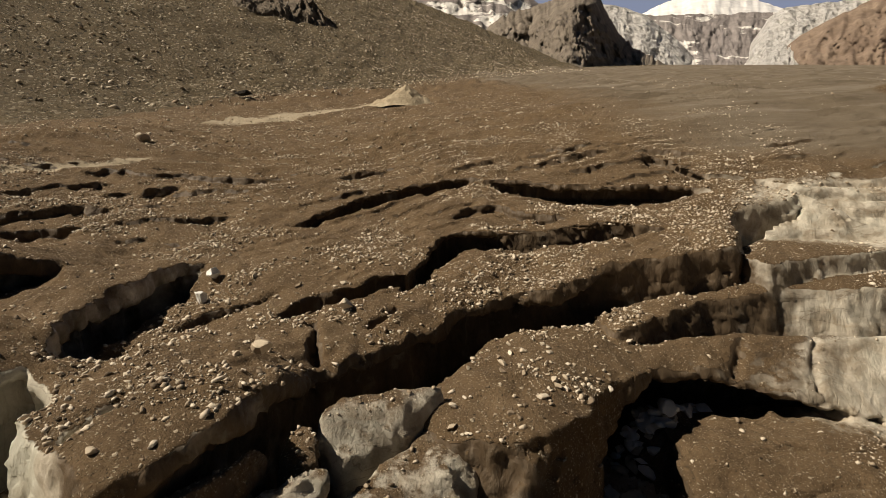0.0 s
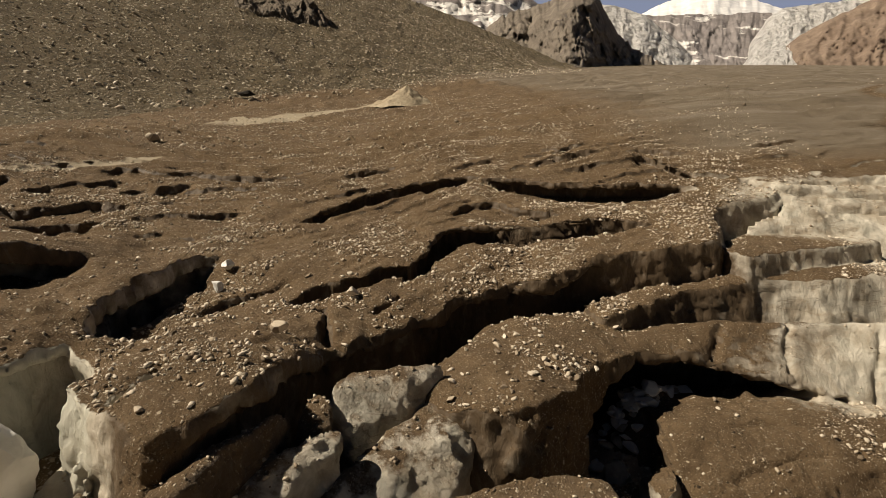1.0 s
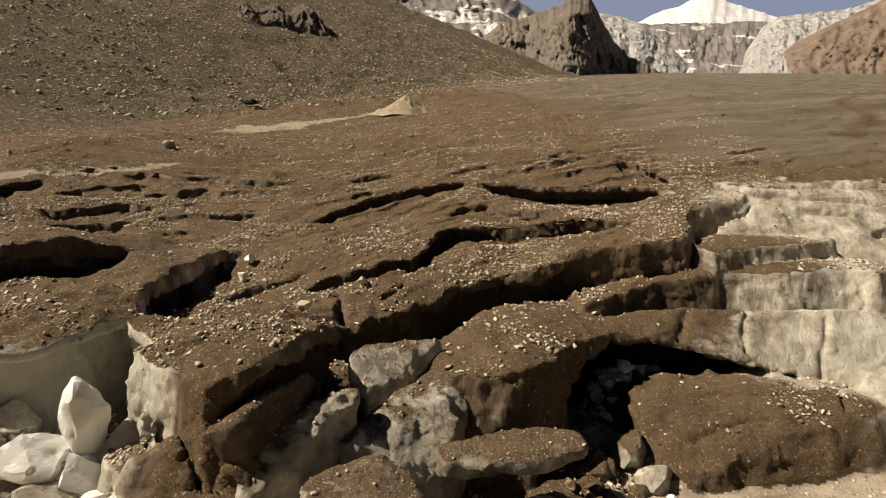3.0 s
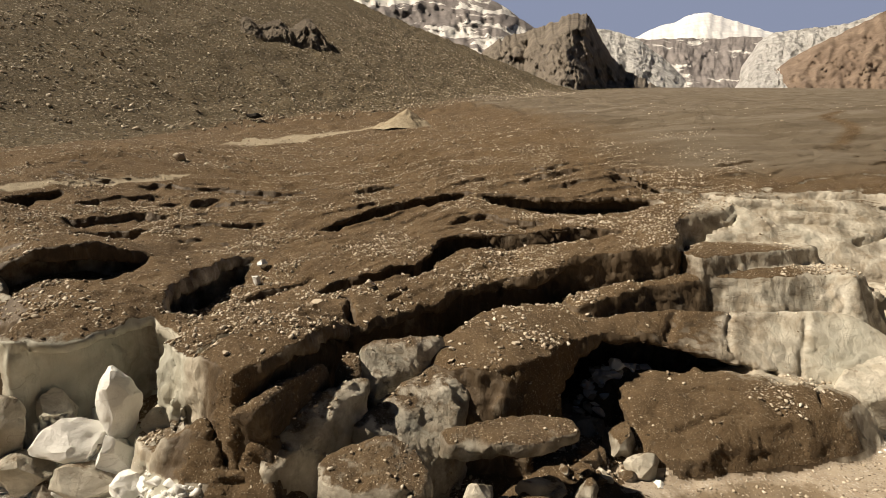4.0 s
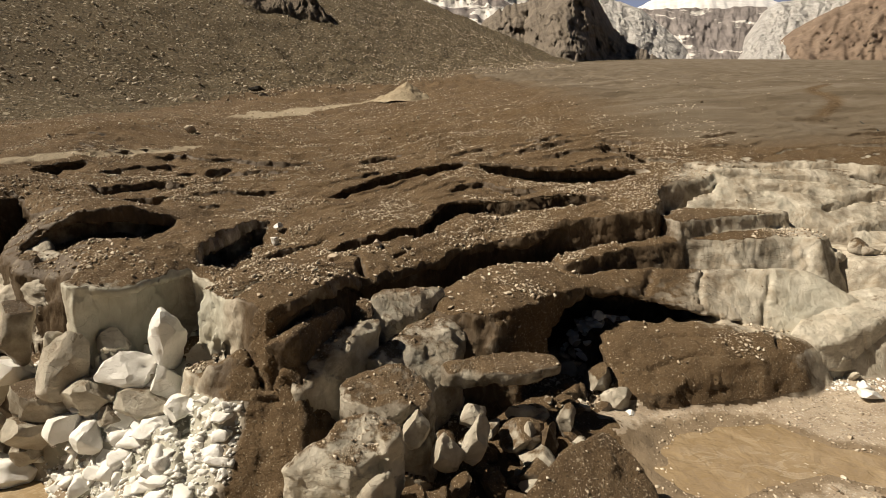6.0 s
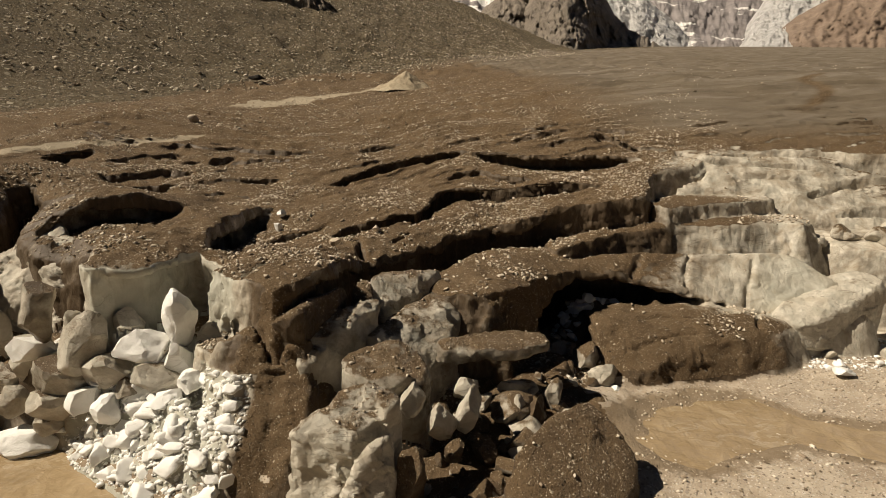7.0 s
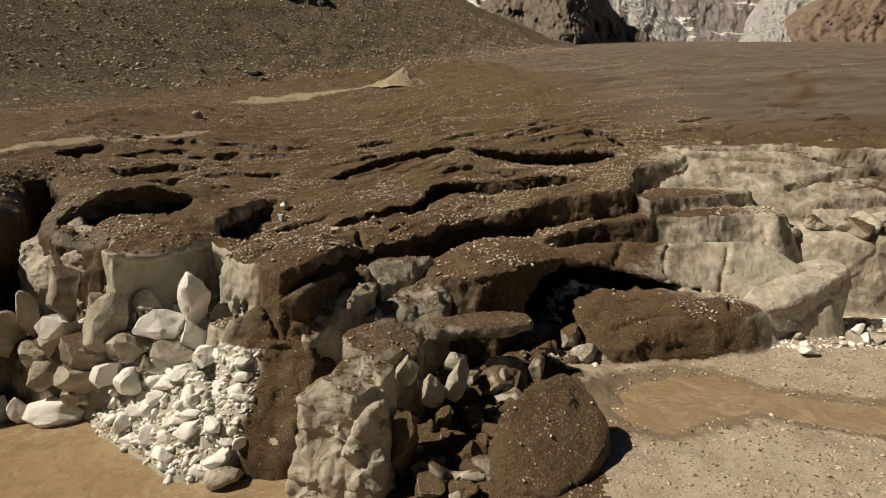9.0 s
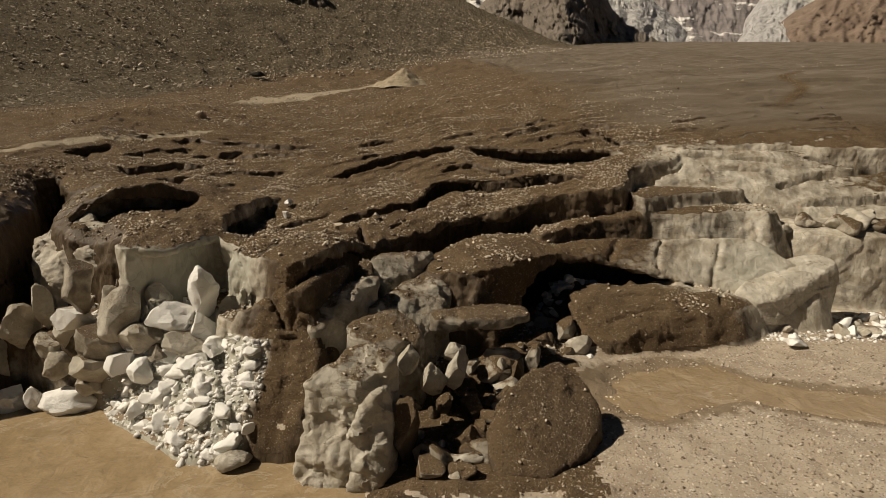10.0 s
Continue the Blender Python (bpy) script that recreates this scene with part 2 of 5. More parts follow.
def fractal(points, spacing, octaves, seed, gain=0.5):
    X, Y = points
    c, s, out, a = math.cos(0.6), math.sin(0.6), 0.0, 1.0
    for k in range(octaves):
        out = out + a * lattice((X, Y), spacing, seed + k)
        X, Y, spacing, a = c * X - s * Y, s * X + c * Y, spacing * 0.49, a * gain
    return out


def inside(X, Y, outline):
    """Distance to an outline: positive inside, negative outside."""
    best, odd = np.full(X.shape, 1e9), np.zeros(X.shape, bool)
    n = len(outline)
    for k in range(n):
        (ax, ay), (bx, by) = outline[k], outline[(k + 1) % n]
        dx, dy = bx - ax, by - ay
        u = np.clip(((X - ax) * dx + (Y - ay) * dy) / (dx * dx + dy * dy), 0, 1)
        best = np.minimum(best, (X - ax - u * dx) ** 2 + (Y - ay - u * dy) ** 2)
        if ay != by:
            odd ^= ((ay > Y) != (by > Y)) & (X < ax + (Y - ay) / (by - ay) * dx)
    return np.sqrt(best) * np.where(odd, 1, -1)


def plateau(x, y):
    """The top of the glacier: nearly level at the snout, then rising up-valley."""
    lift = soft(y - 32.0, 4.0)
    z = 9.95 + 2.94 * np.tanh(x / 60) + 0.304 * lift - 0.167 * soft(y - 58.0, 6.0) + 0.093 * lift * np.tanh(x / 25) * np.exp(-np.maximum(y - 60, 0) / 40)
    z = z + 1.3 * (np.maximum(np.minimum(x, 0), -40) / 20) ** 2 * np.exp(-np.maximum(y - 60, 0) / 40)
    swell = lambda cx, cy, rx, ry: np.exp(-((x - cx) / rx) ** 2 - ((y - cy) / ry) ** 2)
    z = z + 1.6 * swell(-24.5, 25.5, 5.0, 4.5) + 0.6 * swell(-17.5, 19.0, 3.0, 4.0) + 0.5 * swell(-7.5, 15.5, 4.0, 4.5) - 0.5 * swell(-12.8, 19.5, 1.6, 3.0)
    ax, ay, bx, by = -4.5, 19.5, 6.0, 30.0
    u = np.clip(((x - ax) * (bx - ax) + (y - ay) * (by - ay)) / ((bx - ax) ** 2 + (by - ay) ** 2), 0, 1)
    return z - 0.9 * np.exp(-((x - ax - u * (bx - ax)) ** 2 + (y - ay - u * (by - ay)) ** 2) / 5.0)


def far_hill(x, y):
    """The moraine hillside beyond the glacier's margin."""
    n = -0.886 * (x + 70) + 0.465 * (y - 115)
    slope = 0.45 * soft(n, 8.0)
    crest = 71 + 0.507 * (138 - x) - 0.4 * np.maximum(y - 440, 0)
    return np.minimum(plateau(x, y) + slope, np.maximum(crest, plateau(x, y) - 30))


def stream_line(x):
    """Middle of the stream across the gravel bar."""
    return np.interp(x, [5, 9, 13, 16, 19, 21, 24, 27, 40, 60], [10.5, 11.5, 12.2, 13.3, 13.6, 11.8, 10.9, 10.0, 7.0, 3.0])


def stream_half(x):
    return np.interp(x, [5, 9, 13, 16, 19, 21, 24, 40], [0.6, 1.6, 2.6, 2.5, 2.1, 1.2, 1.3, 1.7])


def river_plain(x, y):
    """Pond bed on one side, gravel bar on the other."""
    bar = 0.5 + 0.5 * np.tanh((x + 2.5 + 0.35 * (y - 4)) / 2.2)
    z = -0.5 + 1.5 * bar
    dip = np.exp(-((y - stream_line(x)) / (stream_half(x) + 0.4)) ** 4) * np.clip((x - 6) / 3, 0, 1)
    return z - 0.32 * dip


def terraces(X, Y):
    """Low scarps that run with the crevasses, one behind the other, and face down-valley."""
    bend = (9.5 * np.tanh((X + 2) / 9) + 0.10 * X) * np.clip(1.25 - (Y - 15) / 60, 0.25, 1.1)
    w = Y - bend + 1.2 * fractal((X, Y), 10.0, 4, 70) + 0.30 * fractal((X, Y), 1.6, 3, 74)
    out = 0.0
    for wide, tall, seed in ((3.4, 0.24, 80), (1.7, 0.16, 84), (0.8, 0.09, 88)):
        k = w / wide + seed * 0.37
        part_ = k - np.floor(k)
        strong = np.clip(0.25 + 1.3 * fractal((X, Y), 6.0, 3, seed), 0, 1)
        saw = np.where(part_ < 0.1, part_ / 0.1, 1 - (part_ - 0.1) / 0.9) - 0.5
        out = out + tall * strong * saw
    return out * np.clip((Y - 12) / 6, 0.25, 1) * (1 + 1.6 * np.clip((Y - 40) / 15, 0, 1)) * np.clip(1.9 - Y / 75, 0.1, 1)


FRONT = [(-700, 90), (-90, 14), (-60, 10), (-36, 9.5), (-31.5, 12.5), (-30.6, 18), (-32.6, 25), (-36.0, 31), (-35.2, 32.6), (-33.5, 31.0), (-31.5, 28.5), (-28.5, 21.3), (-25.6, 18.8), (-21, 17.2),
         (-19.6, 15.2), (-18.9, 13.4), (-18.1, 12.9), (-16.9, 13.6), (-16, 14.2), (-15.4, 15.6), (-14.6, 17.6), (-12.6, 16.3), (-12.5, 14.1),
         (-11.3, 13.4), (-9.2, 11.8), (-8.2, 11.0), (-7.3, 11.6), (-6, 14.4), (-5.5, 16.8), (-4.7, 19.7), (-4.1, 19.9), (-3, 21.6), (-1, 23.9), (0.5, 25.7),
         (2.5, 27.3), (4.6, 28.2), (6.2, 28.3), (8.2, 29.0), (9.8, 30.0), (11.5, 30.5), (14, 30.3), (17.4, 31.2), (18.7, 33), (19, 35), (20.3, 37)]
FRONT += [(25.3, 38.5), (27.2, 40.4), (30.7, 41), (34.8, 40.9), (37.8, 40.3), (42, 38.8), (47, 38), (60, 37), (300, 60), (900, 400), (900, 1200), (-900, 1200), (-900, 200)]

# ice ridges and steps below the plateau: outline, top as a function of place, rounding of the edge, width of the rounding
RIDGES = {}
RIDGES["right_wall"] = ([(21, 37.5), (27, 36.8), (31, 36.5), (34.5, 35), (37, 32.5), (42, 33), (50, 33), (90, 34), (90, 42), (25, 41)],
                   lambda x, y: np.minimum(10.6 + 0.95 * (y - 36), 14.2), 0.3, 1.2, 1.6)
RIDGES["right_ledge"] = ([(29, 33.5), (33, 31), (34.5, 28.5), (38, 27.5), (44, 28), (60, 28), (90, 30), (90, 37), (29, 37)], lambda x, y: 7.9 + 0 * x, 0.5, 1.0)
RIDGES["green_slab"] = ([(17.9, 31.6), (19.5, 34.5), (22, 37), (27, 37.2), (30.8, 36.2), (30.3, 34.4), (27.5, 33.2), (23, 31.7), (19, 30.4)],
                   lambda x, y: 10.75 + 0 * x, 0.15, 0.4)
RIDGES["upper_branch"] = ([(8.7, 28.6), (10.5, 29.6), (13, 30.4), (17, 31.2), (20, 33), (25, 35), (29.5, 35), (32.6, 34), (32, 31), (30.3, 30), (28.6, 31), (23.6, 30.1),
                      (19.5, 30.3), (17.5, 29.8), (15.2, 29.3), (12.7, 28), (10.8, 27), (8.9, 26.2)], lambda x, y: 8.4 + np.clip((x - 9) * 0.1, 0, 1.0), 0.3, 0.8, 2.6)
RIDGES["middle_ridge"] = ([(9, 29.3), (6.6, 27.6), (4.4, 26.3), (2.7, 25.2), (1.5, 23.6), (0.1, 21.2), (-1.4, 19), (-1.0, 17.8), (0.2, 16.9), (1.5, 16.5), (2.8, 16.5), (3.9, 16.8),
                      (5.2, 18.2), (7.2, 21.6), (9.5, 23.6), (11.8, 24.8), (12.6, 26), (11, 27), (10.5, 29)],
                     lambda x, y: 7.95 + np.clip(0.05 * (y - 20), -1.3, 0.5) - 0.9 * np.clip((x - 4) / 6, 0, 1) - 0.4 * np.maximum(16.6 - y, 0), 0.45, 0.9)
RIDGES["pale_slab"] = ([(8.8, 25.2), (12, 26.3), (15.7, 27.2), (18, 26.9), (21.5, 26.9), (24, 26.4), (26, 26.2), (28.5, 25), (31, 23.5), (30.5, 22.2), (27, 21.9), (24.5, 21.9),
                   (23, 22.1), (21.5, 23.0), (18, 23.4), (14.5, 23.8), (12.3, 24.3), (10, 24)],
                  lambda x, y: 7.7 - np.clip(0.3 + 0.075 * (x - 10), 0.3, 1.3) * np.maximum(26.4 - 0.10 * np.maximum(x - 21, 0) - y, 0), 0.2, 0.5, 2.2)
RIDGES["stranded_lobe"] = ([(10.5, 22.5), (12.5, 24.8), (15, 26.2), (18.5, 26.3), (21.5, 25.2), (24, 23.5), (25.8, 22.6), (25.3, 21.3), (23, 20.3), (20.1, 19.2), (16.4, 18.5),
                       (12.5, 16.9), (10.8, 16.6), (9.8, 17.5), (9.3, 19.5), (9.3, 21.3)],
                      lambda x, y: 4.5 - 1.0 * ((x - 17) / 9) ** 2 - 1.5 * ((y - 22.8) / 5) ** 2, 0.35, 0.5, 1.7)
RIDGES["brown_buttress"] = ([(-11.2, 8.6), (-9.5, 7.2), (-8.0, 6.6), (-6.8, 7.2), (-6.4, 9.0), (-7.0, 11.0), (-9, 12), (-11.2, 11.4)], lambda x, y: np.minimum(0.2 + 1.5 * (y - 6.5), 7.4) - 0.25 * np.maximum(-9.6 - x, 0) ** 2 + 0.45 * np.abs(fractal((x, y), 1.5, 4, 141)), 0.2, 0.8, 2.2)
RIDGES["ice_step"] = ([(-13.2, 13.6), (-12.6, 12.2), (-11, 10.9), (-9.3, 10.8), (-8.5, 12), (-11, 14)], lambda x, y: 6.4 + 0 * x, 0.3, 0.5)
RIDGES["front_debris"] = ([(-1.6, 2.6), (1, 2.4), (4, 2.4), (7.6, 2.5), (8.2, 2.9), (7.6, 3.4), (4, 3.7), (1, 4.0), (-1.2, 3.4)], lambda x, y: 1.35 + 0.25 * np.sin(x * 1.7) * np.sin(y * 2.1 + x), 0.4, 0.8)
RIDGES["left_shelf"] = ([(-46, 15), (-32, 14.6), (-25.5, 14.2), (-22.5, 14.3), (-22.5, 16), (-26, 19), (-32, 24), (-46, 26)], lambda x, y: 4.2 + 0.8 * np.sin(x * 1.3), 0.8, 0.8)
RIDGES["left_bench"] = ([(-30, 17), (-25.5, 13.8), (-22, 13.2), (-17, 11.6), (-12, 10.4), (-9, 11), (-9, 15), (-14, 18), (-22, 17), (-28, 22)],
                   lambda x, y: np.minimum(2.6 + 1.25 * (y - 11), 6.2 - 0.3 * np.clip(-19 - x, 0, 6)), 0.4, 0.8)

# the crevasses of the upper surface: the ice up-valley of each line stands higher than the ice below it, and a slot may open at its foot
SCARPS = []


def scarp(tall, slot, depth, *line):
    SCARPS.append((tall, slot, depth, line))


scarp(0.85, 0.35, 1.2, (-10.8, 38.6), (-8.0, 41.3), (-5.5, 44.2), (-2.7, 45.6), (0.3, 46.3), (3.6, 46.0))
scarp(0.55, 0.0, 0.0, (-9.8, 49.2), (-6.7, 50.7), (-4.2, 51.4))
scarp(0.70, 0.0, 0.0, (-8.0, 67.5), (-3.6, 68.2), (0.3, 66.1))
scarp(0.70, 0.0, 0.0, (1.6, 60.9), (5.0, 61.4), (9.6, 57.2))
scarp(0.50, 0.0, 0.0, (1.5, 56.3), (5.8, 54.3), (8.9, 52.3), (12.0, 50.2))
scarp(1.5, 0.4, 0.3, (3.6, 45.6), (6.6, 44.0), (9.2, 42.7), (11.7, 41.6), (14.5, 41.5), (17.2, 41.4), (20.0, 40.2))
scarp(0.80, 0.0, 0.0, (0.4, 38.6), (2.2, 40.6), (4.6, 40.4), (5.6, 38.8), (9.5, 37.6))
scarp(1.15, 0.7, 2.2, (-2.2, 28.2), (-1.0, 31.6), (0.2, 35.2), (3.1, 35.2), (5.5, 35.0), (7.9, 35.1), (10.4, 35.4), (12.6, 35.6), (14.4, 34.9))
scarp(0.60, 0.3, 0.8, (-7.6, 24.5), (-6.2, 26.0), (-4.3, 26.7), (-3.0, 28.5), (-1.4, 29.2))
scarp(0.85, 0.0, 0.0, (-31.0, 34.9), (-28.5, 37.4), (-26.6, 39.4), (-24.4, 39.4))
scarp(0.50, 0.0, 0.0, (-23.6, 36.5), (-19.9, 38.3), (-17.7, 39.4), (-15.2, 40.8))
scarp(0.40, 0.0, 0.0, (-21.9, 33.4), (-19.7, 35.0), (-16.2, 34.0))
scarp(0.80, 0.0, 0.0, (-24.9, 43.4), (-22.7, 46.3))
scarp(0.90, 0.3, 0.5, (-37.4, 37.2), (-36.6, 39.9), (-35.2, 41.6))
scarp(0.50, 0.0, 0.0, (-32.8, 39.6), (-29.9, 44.0), (-28.0, 46.3))
scarp(1.15, 0.0, 0.0, (-28.8, 33.0), (-27.0, 35.2), (-24.0, 35.9))
scarp(0.60, 0.0, 0.0, (-12.6, 23.4), (-10.2, 26.4), (-8.6, 27.7))
scarp(2.3, 0.5, 0.0, (-24.6, 19.4), (-25.0, 20.3), (-25.1, 21.8), (-24.2, 23.1), (-22.5, 24.3), (-21.1, 25.8), (-19.5, 27.0))
scarp(2.2, 0.9, 1.6, (-14.6, 18.4), (-15.3, 20.8), (-15.6, 24.3), (-15.2, 27.9), (-14.6, 30.4))
scarp(0.60, 0.2, 0.4, (17.4, 48.1), (19.1, 45.6), (20.6, 41.6))
scarp(0.55, 0.0, 0.0, (18.3, 49.0), (22.6, 46.9))
scarp(0.45, 0.0, 0.0, (-30.0, 56.5), (-20.0, 60.0), (-11.0, 64.0))
scarp(0.40, 0.0, 0.0, (-46.0, 52.0), (-38.0, 57.0), (-30.0, 58.0))


def along(line, x, y):
    """Signed distance from a line (positive up-valley of it), and how far the line has opened there, 0 to 1."""
    best, side, far, run = np.full(x.shape, 1e9), np.zeros(x.shape), np.zeros(x.shape), 0.0
    total = sum(math.dist(a, b) for a, b in zip(line, line[1:]))
    for k, ((ax, ay), (bx, by)) in enumerate(zip(line, line[1:])):
        dx, dy, long = bx - ax, by - ay, math.dist((ax, ay), (bx, by))
        u = ((x - ax) * dx + (y - ay) * dy) / long ** 2
        c = np.clip(u, -9 if k == 0 else 0, 9 if k == len(line) - 2 else 1)
        r = np.hypot(x - ax - c * dx, y - ay - c * dy)
        near = r < best
        best = np.where(near, r, best)
        side = np.where(near, np.sign(dx * (y - ay) - dy * (x - ax)), side)
        far = np.where(near, run + u * long, far)
        run += long
    over = np.maximum(np.maximum(-far, far - total), 0)
    ease = np.clip(np.minimum(far, total - far) / (0.22 * total) + 0.15, 0, 1) * np.exp(-(over / 0.6) ** 2)
    return best * side, ease * (0.85 + 0.25 * lattice((far, 0 * far), 1.7, 77))


def near_line(X, Y, line, margin):
    lx, ly = [p[0] for p in line], [p[1] for p in line]
    return (X > min(lx) - margin) & (X < max(lx) + margin) & (Y > min(ly) - margin) & (Y < max(ly) + margin)


def steps_at(X, Y):
    """Rise and fall along the crevasse lines."""
    out = np.zeros(X.shape)
    for tall, slot, depth, line in SCARPS:
        box = near_line(X, Y, line, 9)
        if not box.any():
            continue
        d, ease = along(line, X[box], Y[box])
        lift = np.where(d > 0, 0.15 * np.exp(-d / 3.0), -0.85 * np.exp(d / 4.6))
        gap = np.clip(1.0 - np.abs(d + 0.5 * slot) / (0.5 * slot + 0.05), 0, 1) if slot else 0.0
        out[box] += tall * ease * lift - depth * np.clip(gap * 3, 0, 1) * ease
    return out


def undercuts(X, Y, front):
    """Where the ice is hollowed out under the lips of its crevasses: depth inside the hollow, its roof and its floor."""
    lateral, roof, floor = np.full(X.shape, -9.0), np.zeros(X.shape), np.zeros(X.shape)
    base = plateau(X, Y)
    for tall, slot, depth, line in SCARPS:
        box = near_line(X, Y, line, 3)
        if not slot or not box.any():
            continue
        d, ease = along(line, X[box], Y[box])
        cut = np.minimum(d + 0.5 * slot + 0.25, (0.35 + 0.75 * min(tall, 2.0)) * ease - d) - 0.9 * np.maximum(0.7 - ease, 0)
        more = cut > lateral[box]
        for a, v in ((lateral, cut), (roof, base[box] - 0.28 * tall), (floor, base[box] - 0.9 * tall - depth)):
            a[box] = np.where(more, v, a[box])
    # the long wall of the main crevasse
    run = np.clip((X + 8.2) / 2, 0, 1) * np.clip((11 - X) / 3, 0, 1)
    cut = np.minimum(front + 0.5, (1.5 * run - 0.25 + 0.3 * lattice((X, Y), 1.9, 78)) - front)
    # the sheer pale wall above the pond, set back under an added lip that shades it
    run = np.clip(X + 18.4, 0, 1) * np.clip((-14.0 - X) / 0.8, 0, 1)
    wall = np.minimum(front + 0.5, (0.9 * run - 0.3) - front)
    sheer = wall > cut
    cut = np.maximum(cut, wall)
    more = cut > lateral
    return np.where(more, cut, lateral), np.where(more, base - np.where(sheer, 0.75, 1.15) - 0.25 * lattice((X, Y), 1.3, 79), roof), np.where(more, np.where(sheer, 4.2, 2.0), floor)


# narrower clefts in whatever ice lies there: outline and depth
GROOVES = []


def cleft(depth, *outline):
    GROOVES.append((outline, depth))


cleft(0.4, (11.0, 18.2), (13.1, 18.75), (16.3, 19.6), (18.5, 19.4), (16.3, 19.35), (13.1, 18.5))
cleft(0.35, (21.6, 20.2), (22.6, 22.5), (24.2, 23.5), (22.9, 22.4), (21.9, 20.3))
cleft(0.5, (-0.9, 22.0), (0.8, 24.8), (1.0, 24.5), (-0.5, 21.8))
cleft(0.9, (-3.6, 23.6), (-2.4, 26.0), (-2.0, 25.8), (-3.2, 23.2))
cleft(0.8, (-5.4, 20.2), (-6.0, 23.5), (-5.5, 23.5), (-4.8, 20.0))
cleft(0.8, (24.0, 41.5), (27.0, 40.0), (30.5, 37.6), (30.0, 37.4), (26.5, 39.4), (23.8, 40.8))
cleft(1.0, (34.5, 36.4), (39, 37.6), (46, 38.2), (46, 37.4), (39, 36.9), (35, 36.0))
cleft(0.9, (35.5, 34.2), (40, 35.2), (47, 35.4), (47, 34.8), (40, 34.5))
cleft(0.5, (22.5, 41.2), (26.0, 39.9), (30.0, 39.2), (36.0, 38.9), (42.0, 38.0), (36.0, 38.6), (30.0, 38.9), (26.0, 39.6))
cleft(0.6, (26.5, 37.4), (31.0, 38.2), (38.0, 37.2), (44.0, 36.2), (38.0, 36.9), (31.0, 37.9))
cleft(0.3, (14.2, 24.2), (15.6, 26.8), (15.9, 26.7), (14.6, 24.1))
cleft(0.35, (22.4, 23.4), (23.9, 25.9), (24.2, 25.8), (22.8, 23.3))
cleft(0.3, (12.0, 20.6), (15.0, 21.6), (18.5, 21.2), (21.5, 21.8), (18.5, 21.0), (15.0, 21.35))
cleft(0.35, (18, 24.3), (19.2, 26.9), (19.5, 26.8), (18.5, 24.2))
cleft(0.5, (-10.4, 13.2), (-9.6, 15.0), (-9.2, 14.8), (-9.9, 12.8))
MOUND = [(-22.3, 13.8), (-18.9, 10.5), (-15.1, 8.2), (-12.8, 6.5), (-10.6, 6.2), (-9.3, 8), (-9.0, 11), (-12, 13), (-17, 14.5), (-21.5, 15)]


def within(X, Y, outline, margin, act):
    """Run act on the part of the grid round an outline."""
    ox, oy = [p[0] for p in outline], [p[1] for p in outline]
    box = (X > min(ox) - margin) & (X < max(ox) + margin) & (Y > min(oy) - margin) & (Y < max(oy) + margin)
    if box.any():
        act(box, X[box], Y[box], inside(X[box], Y[box], outline))


def ground_height(X, Y):
    """Height of the ground over any plan points, with ridges raised and crevasses cut."""
    wob = fractal((X, Y), 2.3, 4, 40)
    WX, WY = X + 0.16 * wob, Y + 0.16 * fractal((X, Y), 2.1, 4, 60)
    rough = 0.20 * fractal((X, Y), 5.5, 5, 10) + 0.07 * fractal((X, Y), 0.9, 4, 20) * np.clip(1.3 - Y / 60, 0, 1)
    steps = terraces(X, Y) + steps_at(X + 0.22 * wob, Y + 0.22 * fractal((X, Y), 1.4, 4, 61))
    Z = river_plain(X, Y) + 0.06 * fractal((X, Y), 3.0, 5, 30)
    # rubble apron under the broken front
    apron = np.clip((Y - 6) / 12, 0, 1) * 1.5 * np.clip((12 - np.abs(X - 1)) / 6, 0, 1)
    cave = np.clip((9 - np.hypot((X - 10) / 1.3, Y - 24)) / 4, 0, 1) * 0.8
    Z = Z + np.maximum(apron, cave) + 0.25 * np.clip(apron, 0, 1) * fractal((X, Y), 1.6, 3, 33)

    def mound(box, x, y, s):
        Z[box] = np.maximum(Z[box], np.where(s > 0, np.minimum(1.35 * s + 0.05, 3.0 + 0.5 * s), -0.5) + 0.25 * rough[box] + 0.55 * (0.5 - np.abs(fractal((x, y), 1.1, 4, 35, 0.6))) * np.clip(s, 0, 1))

    within(X, Y, MOUND, 1, mound)
    for outline, top, drop, width, *lean in RIDGES.values():
        def raise_it(box, x, y, s):
            prof = top(x, y) + rough[box] * 0.8 - drop * np.exp(-np.maximum(s, 0) / width) + np.minimum(s, 0) * (lean[0] if lean else 6.5)
            Z[box] = np.maximum(Z[box], prof)
        within(WX, WY, outline, 3, raise_it)
    s = inside(WX, WY, FRONT)
    top = np.where(Y > 70, np.maximum(plateau(X, Y), far_hill(X, Y)), plateau(X, Y))
    shoulder = np.clip((-19.5 - X) / 4, 0, 1) * np.clip((36 - Y) / 8, 0, 1)
    steps = steps + 0.45 * np.abs(fractal((X, Y), 1.5, 4, 143)) * np.exp(-((X + 17.5) / 3.2) ** 2 - ((Y - 17.5) / 3.5) ** 2)
    tall = steps + rough * (1 + np.clip((Y - 60) / 30, 0, 4))
    Z = np.maximum(Z, top + tall - (0.35 + 1.5 * shoulder) * np.exp(-np.maximum(s, 0) / (0.6 + 1.2 * shoulder)) + np.minimum(s, 0) * 7.0)
    for outline, depth in GROOVES:
        def groove(box, x, y, s):
            Z[box] -= np.clip(s * 6.0, 0, depth)
        within(WX, WY, outline, 0.5, groove)
    return Z


